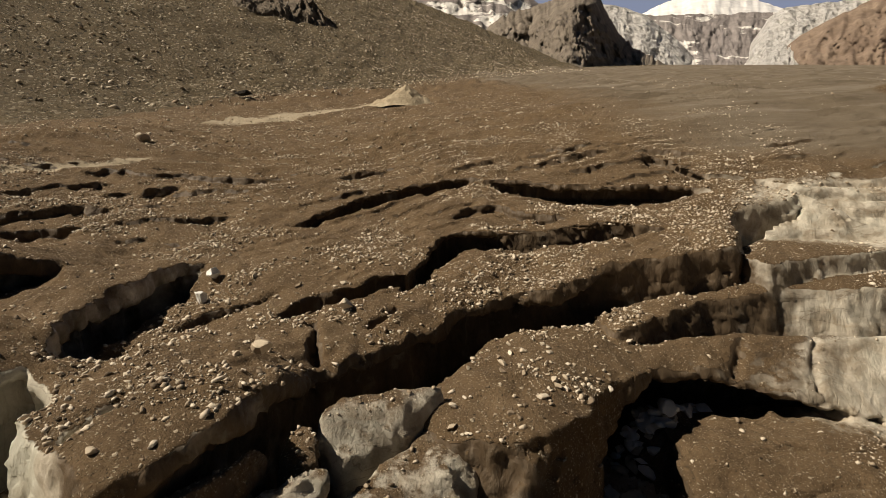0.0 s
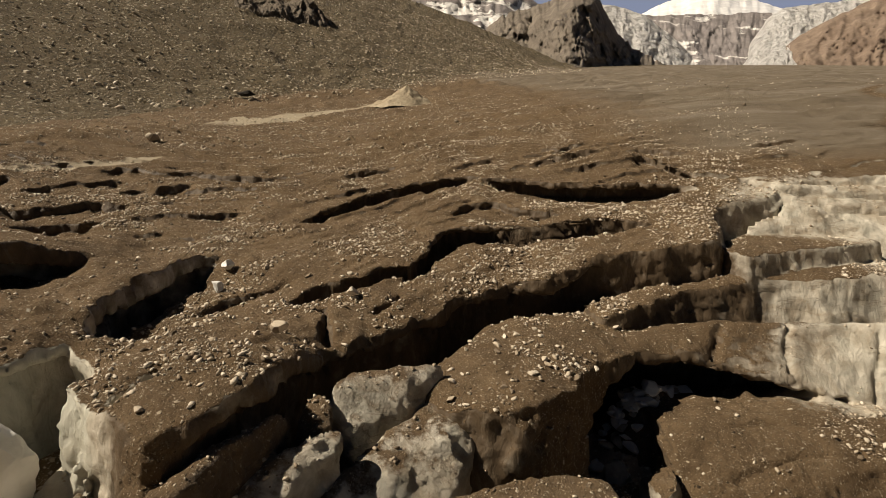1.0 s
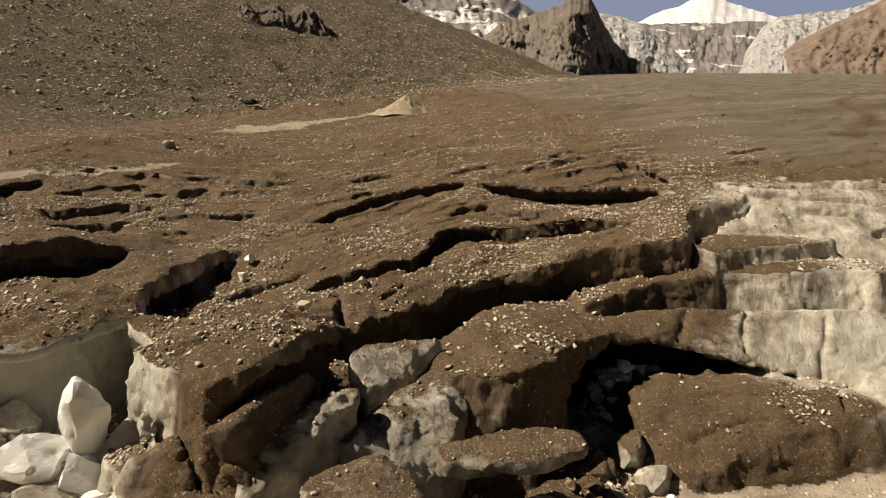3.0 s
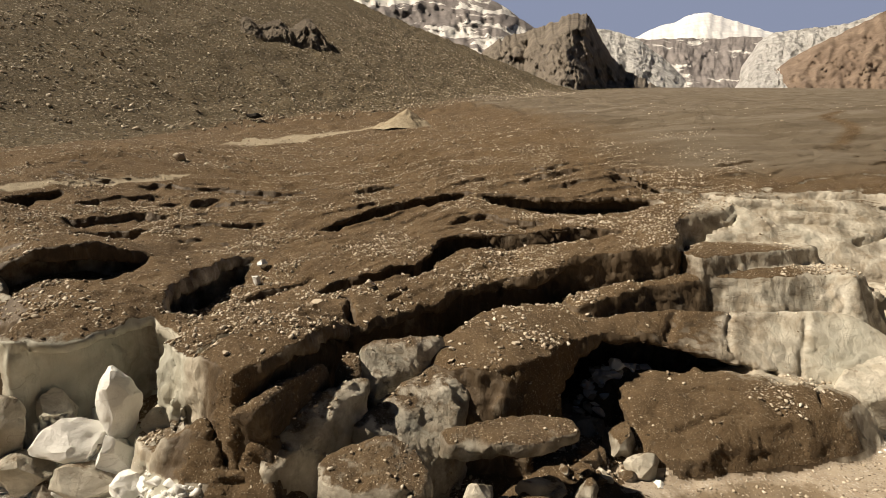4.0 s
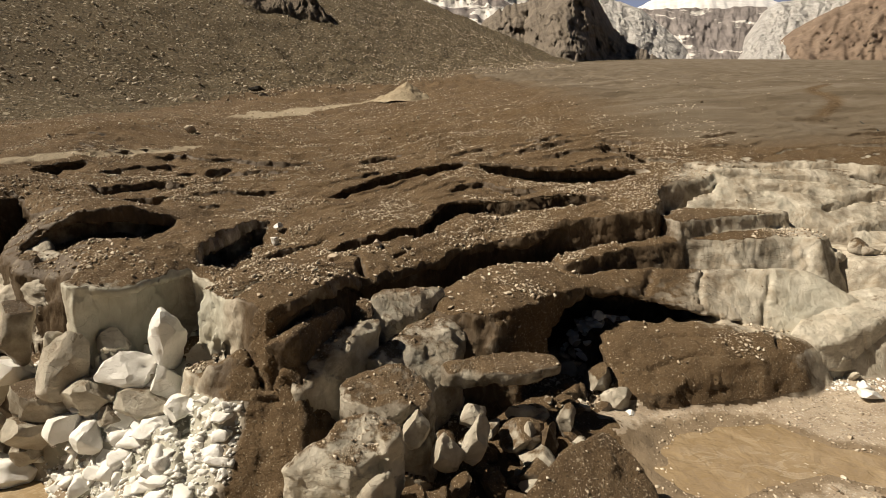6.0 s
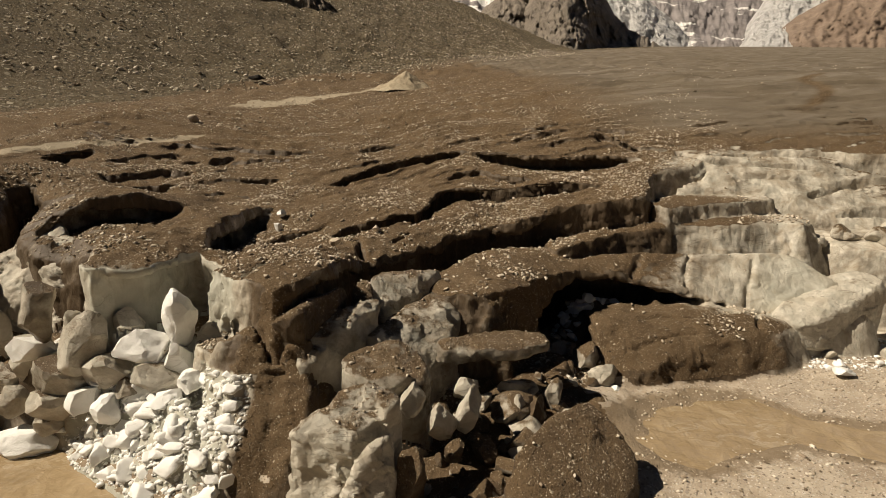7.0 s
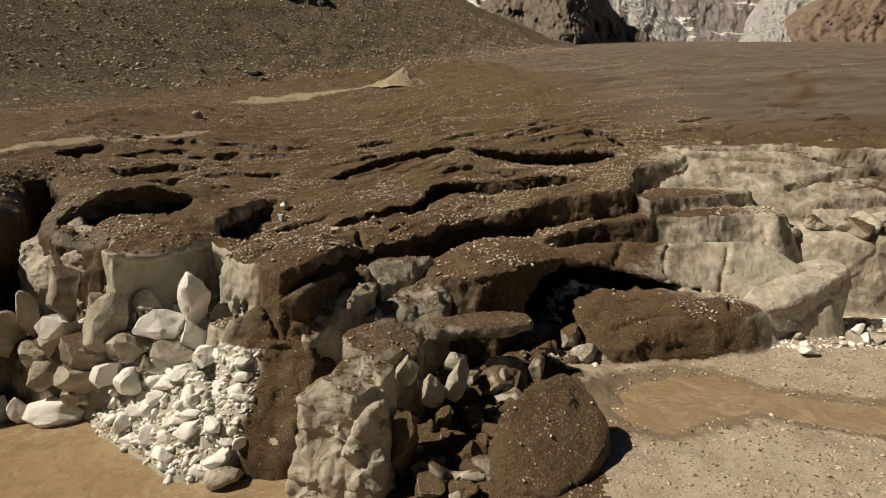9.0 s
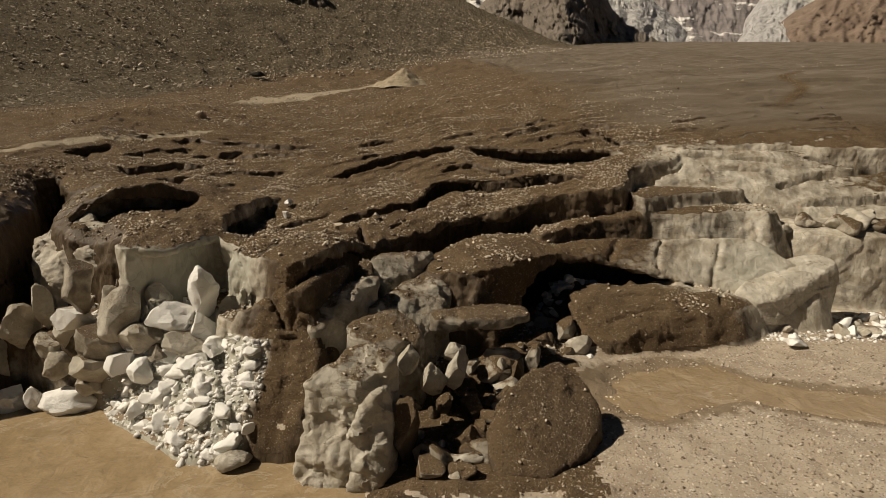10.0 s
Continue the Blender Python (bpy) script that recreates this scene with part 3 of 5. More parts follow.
# ---- the glacier: a sculpted block of ice at the snout, and the open surface round it ----
STEP = 0.16
X0, X1, Y0, Y1, Z0, Z1 = -44.0, 48.0, 2.0, 52.0, -1.2, 20.0


def spread(shape, cells, seed):
    """A smooth random block, -1 to 1, with cells of the given size in voxels."""
    rng = np.random.default_rng(seed)
    a = rng.uniform(-1, 1, [int(n / c) + 2 for n, c in zip(shape, cells)]).astype(np.float32)
    for axis in (2, 1, 0):
        u = np.arange(shape[axis]) / cells[axis]
        i = u.astype(int)
        f = (u - i).astype(np.float32)
        f = f.reshape([-1 if k == axis else 1 for k in range(3)])
        a = np.take(a, i, axis) * (1 - f) + np.take(a, i + 1, axis) * f
    return a


def nets(f, origin, step):
    """Corners and faces of the surface where the block of values f changes sign."""
    nx, ny, nz = f.shape
    s = f < 0
    # one corner in each voxel that the surface crosses
    count = np.zeros((nx - 1, ny - 1, nz - 1), np.int8)
    for dx in (0, 1):
        for dy in (0, 1):
            for dz in (0, 1):
                count += s[dx:nx - 1 + dx, dy:ny - 1 + dy, dz:nz - 1 + dz]
    act = (count > 0) & (count < 8)
    del count
    I, J, K = np.nonzero(act)
    index = np.full(act.shape, -1, np.int32)
    index[I, J, K] = np.arange(len(I))
    val = {c: f[I + c[0], J + c[1], K + c[2]] for c in [(p, q, r) for p in (0, 1) for q in (0, 1) for r in (0, 1)]}
    total, hits = np.zeros((len(I), 3)), np.zeros(len(I))
    for c0 in val:
        for axis in range(3):
            if c0[axis]:
                continue
            c1 = tuple(1 if k == axis else c0[k] for k in range(3))
            a, b = val[c0], val[c1]
            x = (a < 0) != (b < 0)
            t = np.where(x, a / np.where(x, a - b, 1), 0)
            p = np.zeros((len(I), 3))
            for k in range(3):
                p[:, k] = t if k == axis else c0[k]
            total += p * x[:, None]
            hits += x
    P = total / hits[:, None] + np.stack([I, J, K], 1)
    P = P * step + np.array(origin)
    faces = []
    for axis in range(3):
        a = s[:-1, :, :] if axis == 0 else s[:, :-1, :] if axis == 1 else s[:, :, :-1]
        b = s[1:, :, :] if axis == 0 else s[:, 1:, :] if axis == 1 else s[:, :, 1:]
        e = a != b
        i, j, k = np.nonzero(e)
        o1, o2 = [(1, 2), (2, 0), (0, 1)][axis]
        ijk = np.stack([i, j, k], 1)
        dims = act.shape
        ok = (ijk[:, o1] > 0) & (ijk[:, o2] > 0) & (ijk[:, o1] < dims[o1]) & (ijk[:, o2] < dims[o2])
        ijk = ijk[ok]
        way = a[tuple(ijk.T)]
        quad = []
        for d1, d2 in ((-1, -1), (0, -1), (0, 0), (-1, 0)):
            q = ijk.copy()
            q[:, o1] += d1
            q[:, o2] += d2
            quad.append(index[tuple(q.T)])
        quad = np.stack(quad, 1)
        quad[~way] = quad[~way][:, ::-1]
        faces.append(quad)
    F = np.concatenate(faces)
    F = F[(F >= 0).all(1)]
    return P, F


def noise3(P, spacing, seed):
    """Smooth random values in -1 to 1 at points in space."""
    table = np.random.default_rng(seed).uniform(-1, 1, (64, 64, 64)).astype(np.float32)
    q = P / spacing
    i = np.floor(q).astype(int)
    t = q - i
    t = t * t * (3 - 2 * t)
    out = 0.0
    for a in (0, 1):
        for b in (0, 1):
            for c in (0, 1):
                w = (t[:, 0] if a else 1 - t[:, 0]) * (t[:, 1] if b else 1 - t[:, 1]) * (t[:, 2] if c else 1 - t[:, 2])
                out = out + w * table[(i[:, 0] + a) & 63, (i[:, 1] + b) & 63, (i[:, 2] + c) & 63]
    return out


def fracture(P, spacing, seed):
    """Each broken piece of the ice has a plane of its own: offsets that jump at the fractures."""
    rng = np.random.default_rng(seed)
    jit, off, tilt = rng.uniform(0, 1, (32, 32, 32, 3)), rng.uniform(-1, 1, (32, 32, 32)), rng.uniform(-1, 1, (32, 32, 32, 3))
    q = P / spacing
    base = np.floor(q).astype(int)
    best, value = np.full(len(P), 1e9), np.zeros(len(P))
    for a in (-1, 0, 1):
        for b in (-1, 0, 1):
            for c in (-1, 0, 1):
                k = base + np.array([a, b, c])
                m = (k[:, 0] & 31, k[:, 1] & 31, k[:, 2] & 31)
                d = q - k - jit[m]
                r = (d * d).sum(1)
                near = r < best
                best = np.where(near, r, best)
                value = np.where(near, off[m] + (d * tilt[m]).sum(1), value)
    return value


def weather(P, N, strength=1.0, seed=500):
    """Roughen a surface: sharp flutes and ledges on steep ice, lumps on what lies flat."""
    ridge = lambda sp, k, sq=1.0: 1 - 2.2 * np.abs(noise3(P * np.array([1, 1, sq]), sp, seed + k))
    wall = 0.05 * ridge(1.3, 0, 0.8) + 0.03 * ridge(0.5, 1) + 0.02 * ridge(0.25, 2)
    wall = wall + 0.12 * fracture(P * np.array([1, 1, 0.75]), 2.0, seed + 7) + 0.06 * fracture(P, 0.85, seed + 8) + 0.025 * fracture(P, 0.36, seed + 9)
    top = 0.09 * noise3(P, 0.8, seed + 3) + 0.06 * noise3(P, 0.37, seed + 4)
    steep = np.clip((0.85 - N[:, 2]) / 0.4, 0, 1)
    return P + N * ((wall * steep + top * (1 - steep)) * strength)[:, None]


def sculpt():
    """The snout as a solid: the height map, with its cliffs carved in all directions; returns corners and faces."""
    nx, ny, nz = int((X1 - X0) / STEP) + 1, int((Y1 - Y0) / STEP) + 1, int((Z1 - Z0) / STEP) + 1
    gx, gy, gz = X0 + STEP * np.arange(nx), Y0 + STEP * np.arange(ny), (Z0 + STEP * np.arange(nz)).astype(np.float32)
    GX, GY = np.meshgrid(gx, gy, indexing="ij")
    H = ground_height(GX, GY).astype(np.float32)
    f = np.empty((nx, ny, nz), np.float32)
    v = lambda m: max(2.0, m / STEP)
    shape = (nx, ny, nz)
    ii, jj = np.arange(nx)[:, None], np.arange(ny)[None, :]
    big = [spread(shape, (v(1.9), v(1.9), v(2.1)), 101 + k) for k in range(2)]
    fine = [spread(shape, (v(0.7), v(0.7), v(0.8)), 111 + k) for k in range(2)]
    calm = 0.8 - 0.4 * np.clip((GY - 13) / 5, 0, 1) * np.clip((18 - np.abs(GX)) / 4, 0, 1) - 0.6 * np.clip((GX - 16) / 4, 0, 1) - 0.3 * np.clip((-18 - GX) / 4, 0, 1) - 0.45 * np.exp(-((GX + 16) / 8) ** 2 - ((GY - 13) / 6) ** 2) - 0.5 * np.exp(-((GX + 4.6) / 3.5) ** 2 - ((GY - 5.5) / 3.5) ** 2)
    for k in range(nz):
        px = ii + np.maximum(calm, 0.1) * (0.50 * big[0][:, :, k] + 0.15 * fine[0][:, :, k]) / STEP
        py = jj + np.maximum(calm, 0.1) * (0.50 * big[1][:, :, k] + 0.15 * fine[1][:, :, k]) / STEP
        px, py = np.clip(px, 0, nx - 1.01), np.clip(py, 0, ny - 1.01)
        a, b = px.astype(np.int32), py.astype(np.int32)
        u, w = px - a, py - b
        h = (H[a, b] * (1 - u) + H[a + 1, b] * u) * (1 - w) + (H[a, b + 1] * (1 - u) + H[a + 1, b + 1] * u) * w
        f[:, :, k] = gz[k] - h + 0.05 * fine[0][:, :, k]
    del big
    # the hollow under the pale slab and beside the middle ridge
    roof = np.interp(gx, [5.5, 8, 10, 13, 21, 22.5], [3.0, 5.6, 6.3, 6.0, 4.3, 2.5])[:, None] + 0.12 * (24.5 - gy)[None, :]
    lobe = 4.5 - 1.1 * ((GX - 17) / 9) ** 2 - 1.6 * ((GY - 22.5) / 5) ** 2
    base = np.where(GX > 10.5, np.maximum(lobe, 1.0), 1.0)
    base = np.maximum(base, 1.0 + 3.4 * np.exp(-((GX - 11.3) / 2.6) ** 2 - ((GY - 24.6) / 2.0) ** 2))
    side = np.minimum(np.minimum(GX - (5.2 + 0.25 * np.abs(GY - 22)), 22.3 - GX), np.minimum(GY - 19.5, 28.0 - GY - 0.12 * np.maximum(GX - 14, 0)))
    for k in range(nz):
        hollow = np.minimum(np.minimum(roof - gz[k], gz[k] - base), side) + 0.35 * fine[1][:, :, k]
        f[:, :, k] = np.maximum(f[:, :, k], hollow)
    del fine
    lateral, over, under = undercuts(GX, GY, inside(GX, GY, FRONT))
    for k in range(nz):
        f[:, :, k] = np.maximum(f[:, :, k], np.minimum(np.minimum(over - gz[k], gz[k] - under), lateral))
    P, F = nets(f, (X0, Y0, Z0), STEP)
    # drop the flat sides where the block meets the open surface
    edge = (P[:, 0] < X0 + 0.01) | (P[:, 0] > X1 - 0.3) | (P[:, 1] < Y0 + 0.01) | (P[:, 1] > Y1 - 0.3)
    F = F[~edge[F].any(1)]
    return P, F, H


def normals_of(P, F):
    n = np.cross(P[F[:, 2]] - P[F[:, 0]], P[F[:, 3]] - P[F[:, 1]])
    out = np.zeros_like(P)
    for k in range(4):
        for c in range(3):
            out[:, c] += np.bincount(F[:, k], n[:, c], len(P))
    return out / np.maximum(np.linalg.norm(out, axis=1), 1e-9)[:, None]


def mesh_of(name, P, F, material, smooth=True):
    me = bpy.data.meshes.new(name)
    me.vertices.add(len(P))
    me.vertices.foreach_set("co", np.asarray(P, np.float32).ravel())
    F = np.asarray(F)
    k = F.shape[1]
    me.loops.add(F.size)
    me.loops.foreach_set("vertex_index", F.astype(np.int32).ravel())
    me.polygons.add(len(F))
    me.polygons.foreach_set("loop_start", np.arange(0, F.size, k, dtype=np.int32))
    if smooth:
        me.polygons.foreach_set("use_smooth", np.ones(len(F), bool))
    me.update(calc_edges=True)
    me.validate()
    for m in material if isinstance(material, (list, tuple)) else [material]:
        me.materials.append(m)
    return me


def give(me, name, values):
    at = me.attributes.new(name, "FLOAT", "POINT")
    at.data.foreach_set("value", np.asarray(values, np.float32))


def stepped(a, b, first, growth):
    """Lines from a to b whose spacing grows."""
    out, d, sign = [a], first, 1 if b > a else -1
    while abs(out[-1] - a) < abs(b - a):
        out.append(out[-1] + sign * d)
        d *= growth
    return out


def open_surface():
    xs = sorted(stepped(X0 + 0.3, -700, 0.5, 1.045)) + list(np.arange(X0 + 0.8, X1 - 0.5, 0.45)) + stepped(X1 - 0.4, 800, 0.5, 1.045)
    ys = sorted(stepped(Y0 + 0.25, -300, 0.4, 1.06)) + list(np.linspace(Y0 + 0.8, Y1 - 1.0, 60)) + stepped(Y1 - 0.5, 1100, 0.32, 1.017)
    GX, GY = np.meshgrid(np.array(xs), np.array(ys), indexing="ij")
    Z = ground_height(GX, GY) - 0.03
    nx, ny = GX.shape
    idx = np.arange(nx * ny).reshape(nx, ny)
    F = np.stack([idx[:-1, :-1], idx[1:, :-1], idx[1:, 1:], idx[:-1, 1:]], -1).reshape(-1, 4)
    P = np.stack([GX, GY, Z], -1).reshape(-1, 3)
    hole = (P[:, 0] > X0 + 0.25) & (P[:, 0] < X1 - 0.35) & (P[:, 1] > Y0 + 0.2) & (P[:, 1] < Y1 - 0.45)
    F = F[~hole[F].all(1)]
    return P, F


def dress(me, P, N):
    """How much debris lies on each spot, how clean the ice is, how wet the gravel."""
    x, y, z = P.T
    pond_side = np.clip((-18.5 - x) / 3, 0, 1) * np.clip((30 - y) / 6, 0, 1)
    cover = np.clip((N[:, 2] - 0.42 - 0.30 * pond_side) / (0.38 - 0.16 * pond_side), 0, 1)
    bump = lambda cx, cy, rx, ry: np.exp(-((x - cx) / rx) ** 2 - ((y - cy) / ry) ** 2)
    bare = np.clip(1.3 * np.clip(inside(x, y, MOUND) + 0.3, 0, 1) * (z < 5.5) + 1.3 * bump(27, 24.5, 10.5, 3.2) + 1.2 * bump(36, 32, 9, 6) + 1.0 * bump(29, 38.5, 9, 3.0) + 0.9 * bump(-16, 10, 7, 5), 0, 1)
    cover = np.maximum(cover, np.clip(1.6 * bump(-8.6, 9.2, 2.4, 2.6), 0, 1) * (z > 0.4))
    cover = np.maximum(cover, np.clip(1.4 * bump(5.5, 19.5, 3.2, 4.2), 0, 0.9) * (z > 2.5))
    cover = np.maximum(cover, np.clip(1.4 * bump(16.5, 20.5, 7.5, 4.0), 0, 0.85) * (z > 1.4) * (z < 5.2) * (N[:, 2] > 0.1))
    give(me, "cover", np.clip(cover - 0.85 * bare, 0, 1) * 0.98 + 0.01)
    clean = 0.26 + 0.36 * np.clip((x - 14) / 10, 0, 1) * np.clip((46 - y) / 6, 0, 1) + (0.62 - 0.3 * np.clip((-18.5 - x) / 2, 0, 1)) * np.clip((-9.5 - x) / 4, 0, 1) * np.clip((20 - y) / 4, 0, 1)
    clean += 0.5 * bump(-11.3, 13.6, 2.2, 1.6) * (z > 6.5) + 0.35 * bump(-25, 24, 4, 6) + 0.25 * bump(-15.5, 25, 3, 8) + 0.12 * bump(-1, 12, 6, 4) + 0.5 * np.clip(inside(x, y, MOUND) + 0.3, 0, 1) * (z < 5.5)
    fan = 1.2 * np.exp(-((y - 92 - 1.22 * (x + 40)) / (4.5 + 0.30 * np.clip(-13 - x, 0, 30))) ** 2) * (x > -38) * (x < -13) + 0.9 * np.exp(-((y - 42.6 - 1.38 * (x + 37)) / 2.0) ** 2) * (x < -29) * (x > -44)
    # the last term greys the ice with distance, as painted haze
    flow_haze = np.clip((x - 10) / 22, 0, 1) * np.clip((y - 41) / 8, 0, 1) + 0.5 * np.clip((y - 130) / 120, 0, 1)
    flow_haze -= 0.8 * np.exp(-((x - 46 - 0.65 * (y - 54) - 1.5 * np.sin(y * 0.35)) / 1.3) ** 2) * np.clip((y - 48) / 6, 0, 1) * np.clip((92 - y) / 20, 0, 1)
    give(me, "flow_haze", np.clip(flow_haze, 0, 1))
    give(me, "silt", np.clip(fan, 0, 1))
    clean -= 0.22 * pond_side
    clean -= 0.45 * bump(16, 18.3, 7, 2.2) - 0.25 * bump(26, 24, 6, 3)
    give(me, "clean", np.clip(clean, 0, 0.98))
    give(me, "wet", np.clip(1.6 - np.abs(y - stream_line(x)) / (stream_half(x) + 1.0), 0, 1) * (z < 1.6) * (x > 6) + 0.8 * np.clip((-x - 2) / 3, 0, 1) * (z < 1.2))


CLIFFS, FACES, HEIGHTS = sculpt()
CALM = 1 - 0.6 * np.clip((CLIFFS[:, 0] - 16) / 6, 0, 1) - 0.45 * np.clip((-18 - CLIFFS[:, 0]) / 3, 0, 1) * np.clip((34 - CLIFFS[:, 1]) / 6, 0, 1) - 0.5 * np.exp(-((CLIFFS[:, 0] + 17) / 3) ** 2 - ((CLIFFS[:, 1] - 14) / 3) ** 2)
LOW = np.clip((CLIFFS[:, 2] - 1.2) / 0.8, 0.15, 1)
CLIFFS = weather(CLIFFS, normals_of(CLIFFS, FACES), CALM * LOW)
OPEN, OPEN_FACES = open_surface()
allP = np.concatenate([CLIFFS, OPEN])
allF = np.concatenate([FACES, OPEN_FACES + len(CLIFFS)])
allN = normals_of(allP, allF)
glacier_mesh = mesh_of("ground", allP, allF, [GLACIER, GRAVEL, HILL])
dress(glacier_mesh, allP, allN)
centre = allP[allF].mean(1)
flat = (centre[:, 2] < 1.75 + 0.008 * np.maximum(centre[:, 0], 0)) & (allN[allF].mean(1)[:, 2] > 0.6) & (centre[:, 1] < 26) & (inside(centre[:, 0], centre[:, 1], [(-3, 2.8), (0, 2.7), (3, 2.8), (6.5, 2.8), (8.0, 2.9), (8.0, 3.6), (8.2, 6.5), (8.6, 9), (9.4, 15), (6, 17), (-3, 16)]) < 0.5 * fractal((centre[:, 0], centre[:, 1]), 0.9, 4, 96, 0.65))
hilly = (centre[:, 1] > 70) & (-0.886 * (centre[:, 0] + 70) + 0.465 * (centre[:, 1] - 115) > -8 + 6 * np.sin(centre[:, 0] * 0.11))
glacier_mesh.polygons.foreach_set("material_index", np.where(hilly, 2, np.where(flat, 1, 0)).astype(np.int32))
ground = tagged(new("ground", glacier_mesh), "brown debris-covered glacier snout broken by dark crevasses, with gravel bar", "glacier", kind="structure")

# ---- distance: rock, ice and snow at the valley head ----
def mountain(name, label, category, crest, far, low, material, rugged=0.05, bulge=None, rows=75, seed=1, lean=0.28):
    """A mountain face under a crest line, given as (sideways, upward) slopes seen from the snout, at a distance in metres."""
    n = 260
    a = np.array([c[0] for c in crest])
    e = np.array([c[1] for c in crest])
    u = np.linspace(a[0], a[-1], n)
    top = np.interp(u, a, e)
    kern = np.ones(9) / 9
    top = np.convolve(np.pad(top, 4, "edge"), kern, "valid") + 0.0012 * fractal((u * 200, u * 0), 2.0, 4, seed + 50)
    s = np.linspace(0, 1, rows)[None, :]
    U = np.repeat(u[:, None], rows, 1)
    drop = low + (top[:, None] - low) * (1 - s) ** 0.95
    near = 1 - lean * s ** 1.1
    if bulge:
        near = near - bulge[1] * np.exp(-((U - bulge[0]) / bulge[2]) ** 2) * np.minimum(1, s * 6 + 0.12)
    rough = fractal((U * 60 + drop * 25, drop * 60), 2.2, 6, seed * 13, 0.56)
    ridged = (1 - 2 * np.abs(fractal((U * 40 - drop * 18, drop * 20), 2.0, 5, seed * 29, 0.55)))
    fade = np.minimum(1, s * 5)
    fine = fractal((U * 160 + drop * 60, drop * 110), 1.6, 5, seed * 17, 0.6)
    near = near + rugged * (0.7 * rough + 0.5 * ridged + 0.8 * fine) * (0.15 + fade)
    drop = drop + 0.003 * fractal((U * 90, U * 0), 0.5, 4, seed + 5) * (1 - fade) * (rugged > 0.02)
    Y = far * near
    P = np.stack([U * Y, Y, 17.5 + drop * Y], -1).reshape(-1, 3)
    idx = np.arange(n * rows).reshape(n, rows)
    F = np.stack([idx[:-1, :-1], idx[:-1, 1:], idx[1:, 1:], idx[1:, :-1]], -1).reshape(-1, 4)
    return tagged(new(name, mesh_of(name, P, F, material)), label, category, kind="structure")


# the mountains' rock tones are lightened to carry the haze of distance
HORN = rock_material("grey_brown_rock", (0.12, 0.10, 0.082), (0.235, 0.198, 0.158), (0.36, 0.31, 0.25), scale=0.03)
SLOPE_ROCK = rock_material("reddish_scree", (0.15, 0.108, 0.08), (0.25, 0.185, 0.137), (0.35, 0.27, 0.205), scale=0.015)


def patchy_rock():
    n = Nodes("rock_with_snow", 0.85)
    # rock paler than its own tone: distance haze is mixed into it
    rock = n.ramp(n.noise(0.012, 12, 0.7), (0.3, (0.17, 0.15, 0.145)), (0.7, (0.33, 0.295, 0.28)))
    snow = n.ramp(n.noise(0.0065, 9, 0.6, n.stretched(0.8, 0.5, 1.8), 0.6), (0.53, 0.0), (0.555, 1.0))
    n.colour(n.mix(snow, rock, (0.80, 0.77, 0.73)))
    n.bump(n.noise(0.03, 12, 0.7), 16.0, 0.8)
    return n.m


PATCHY, SNOW, ICEFALL = patchy_rock(), snow_material(), icefall_material()
mountain("snow_dome", "broad snow-covered summit shining white under blue sky", "mountain",
         [(0.25, 0.17), (0.314, 0.199), (0.344, 0.215), (0.373, 0.232), (0.422, 0.246), (0.45, 0.26), (0.46, 0.262), (0.47, 0.267), (0.49, 0.262), (0.521, 0.256),
          (0.571, 0.246), (0.623, 0.234), (0.663, 0.232), (0.80, 0.234)], 4300, 0.16, SNOW, 0.004, seed=2, lean=0.42)
mountain("headwall", "dark rock headwall with patches of old snow", "mountain",
         [(0.29, 0.195), (0.314, 0.208), (0.353, 0.217), (0.384, 0.215), (0.424, 0.218), (0.484, 0.217), (0.544, 0.221), (0.584, 0.221), (0.70, 0.223)], 1900, 0.08, PATCHY, 0.01, seed=3, lean=0.45)
mountain("icefall_upper", "white broken icefall behind a rock horn", "icefall",
         [(0.20, 0.225), (0.252, 0.234), (0.282, 0.234), (0.303, 0.232), (0.323, 0.227), (0.353, 0.217), (0.385, 0.196), (0.417, 0.173), (0.455, 0.137), (0.48, 0.11)],
         1500, 0.07, ICEFALL, 0.012, seed=4, lean=0.5)
mountain("icefall_main", "pale crevassed icefall pouring between rock walls", "icefall",
         [(0.505, 0.115), (0.521, 0.135), (0.548, 0.173), (0.57, 0.211), (0.593, 0.227), (0.623, 0.232), (0.672, 0.237), (0.721, 0.243), (0.75, 0.251), (0.787, 0.264), (0.90, 0.30)],
         1600, 0.07, ICEFALL, 0.012, seed=5, lean=0.5)
mountain("scree_slope", "reddish-brown rocky mountain slope streaked with scree", "mountain",
         [(0.55, 0.115), (0.567, 0.131), (0.591, 0.15), (0.628, 0.181), (0.666, 0.203), (0.723, 0.23), (0.761, 0.249), (0.787, 0.262), (0.853, 0.298), (1.0, 0.362), (1.5, 0.5)],
         1300, 0.03, SLOPE_ROCK, 0.012, seed=6, lean=0.45)
mountain("back_mountain", "grey mountain flank with snow streaks", "mountain",
         [(-0.6, 0.40), (-0.175, 0.335), (-0.087, 0.307), (0.002, 0.293), (0.072, 0.284), (0.102, 0.279), (0.127, 0.259), (0.172, 0.232), (0.213, 0.203), (0.26, 0.16)],
         2400, 0.08, PATCHY, 0.012, seed=7, lean=0.5)
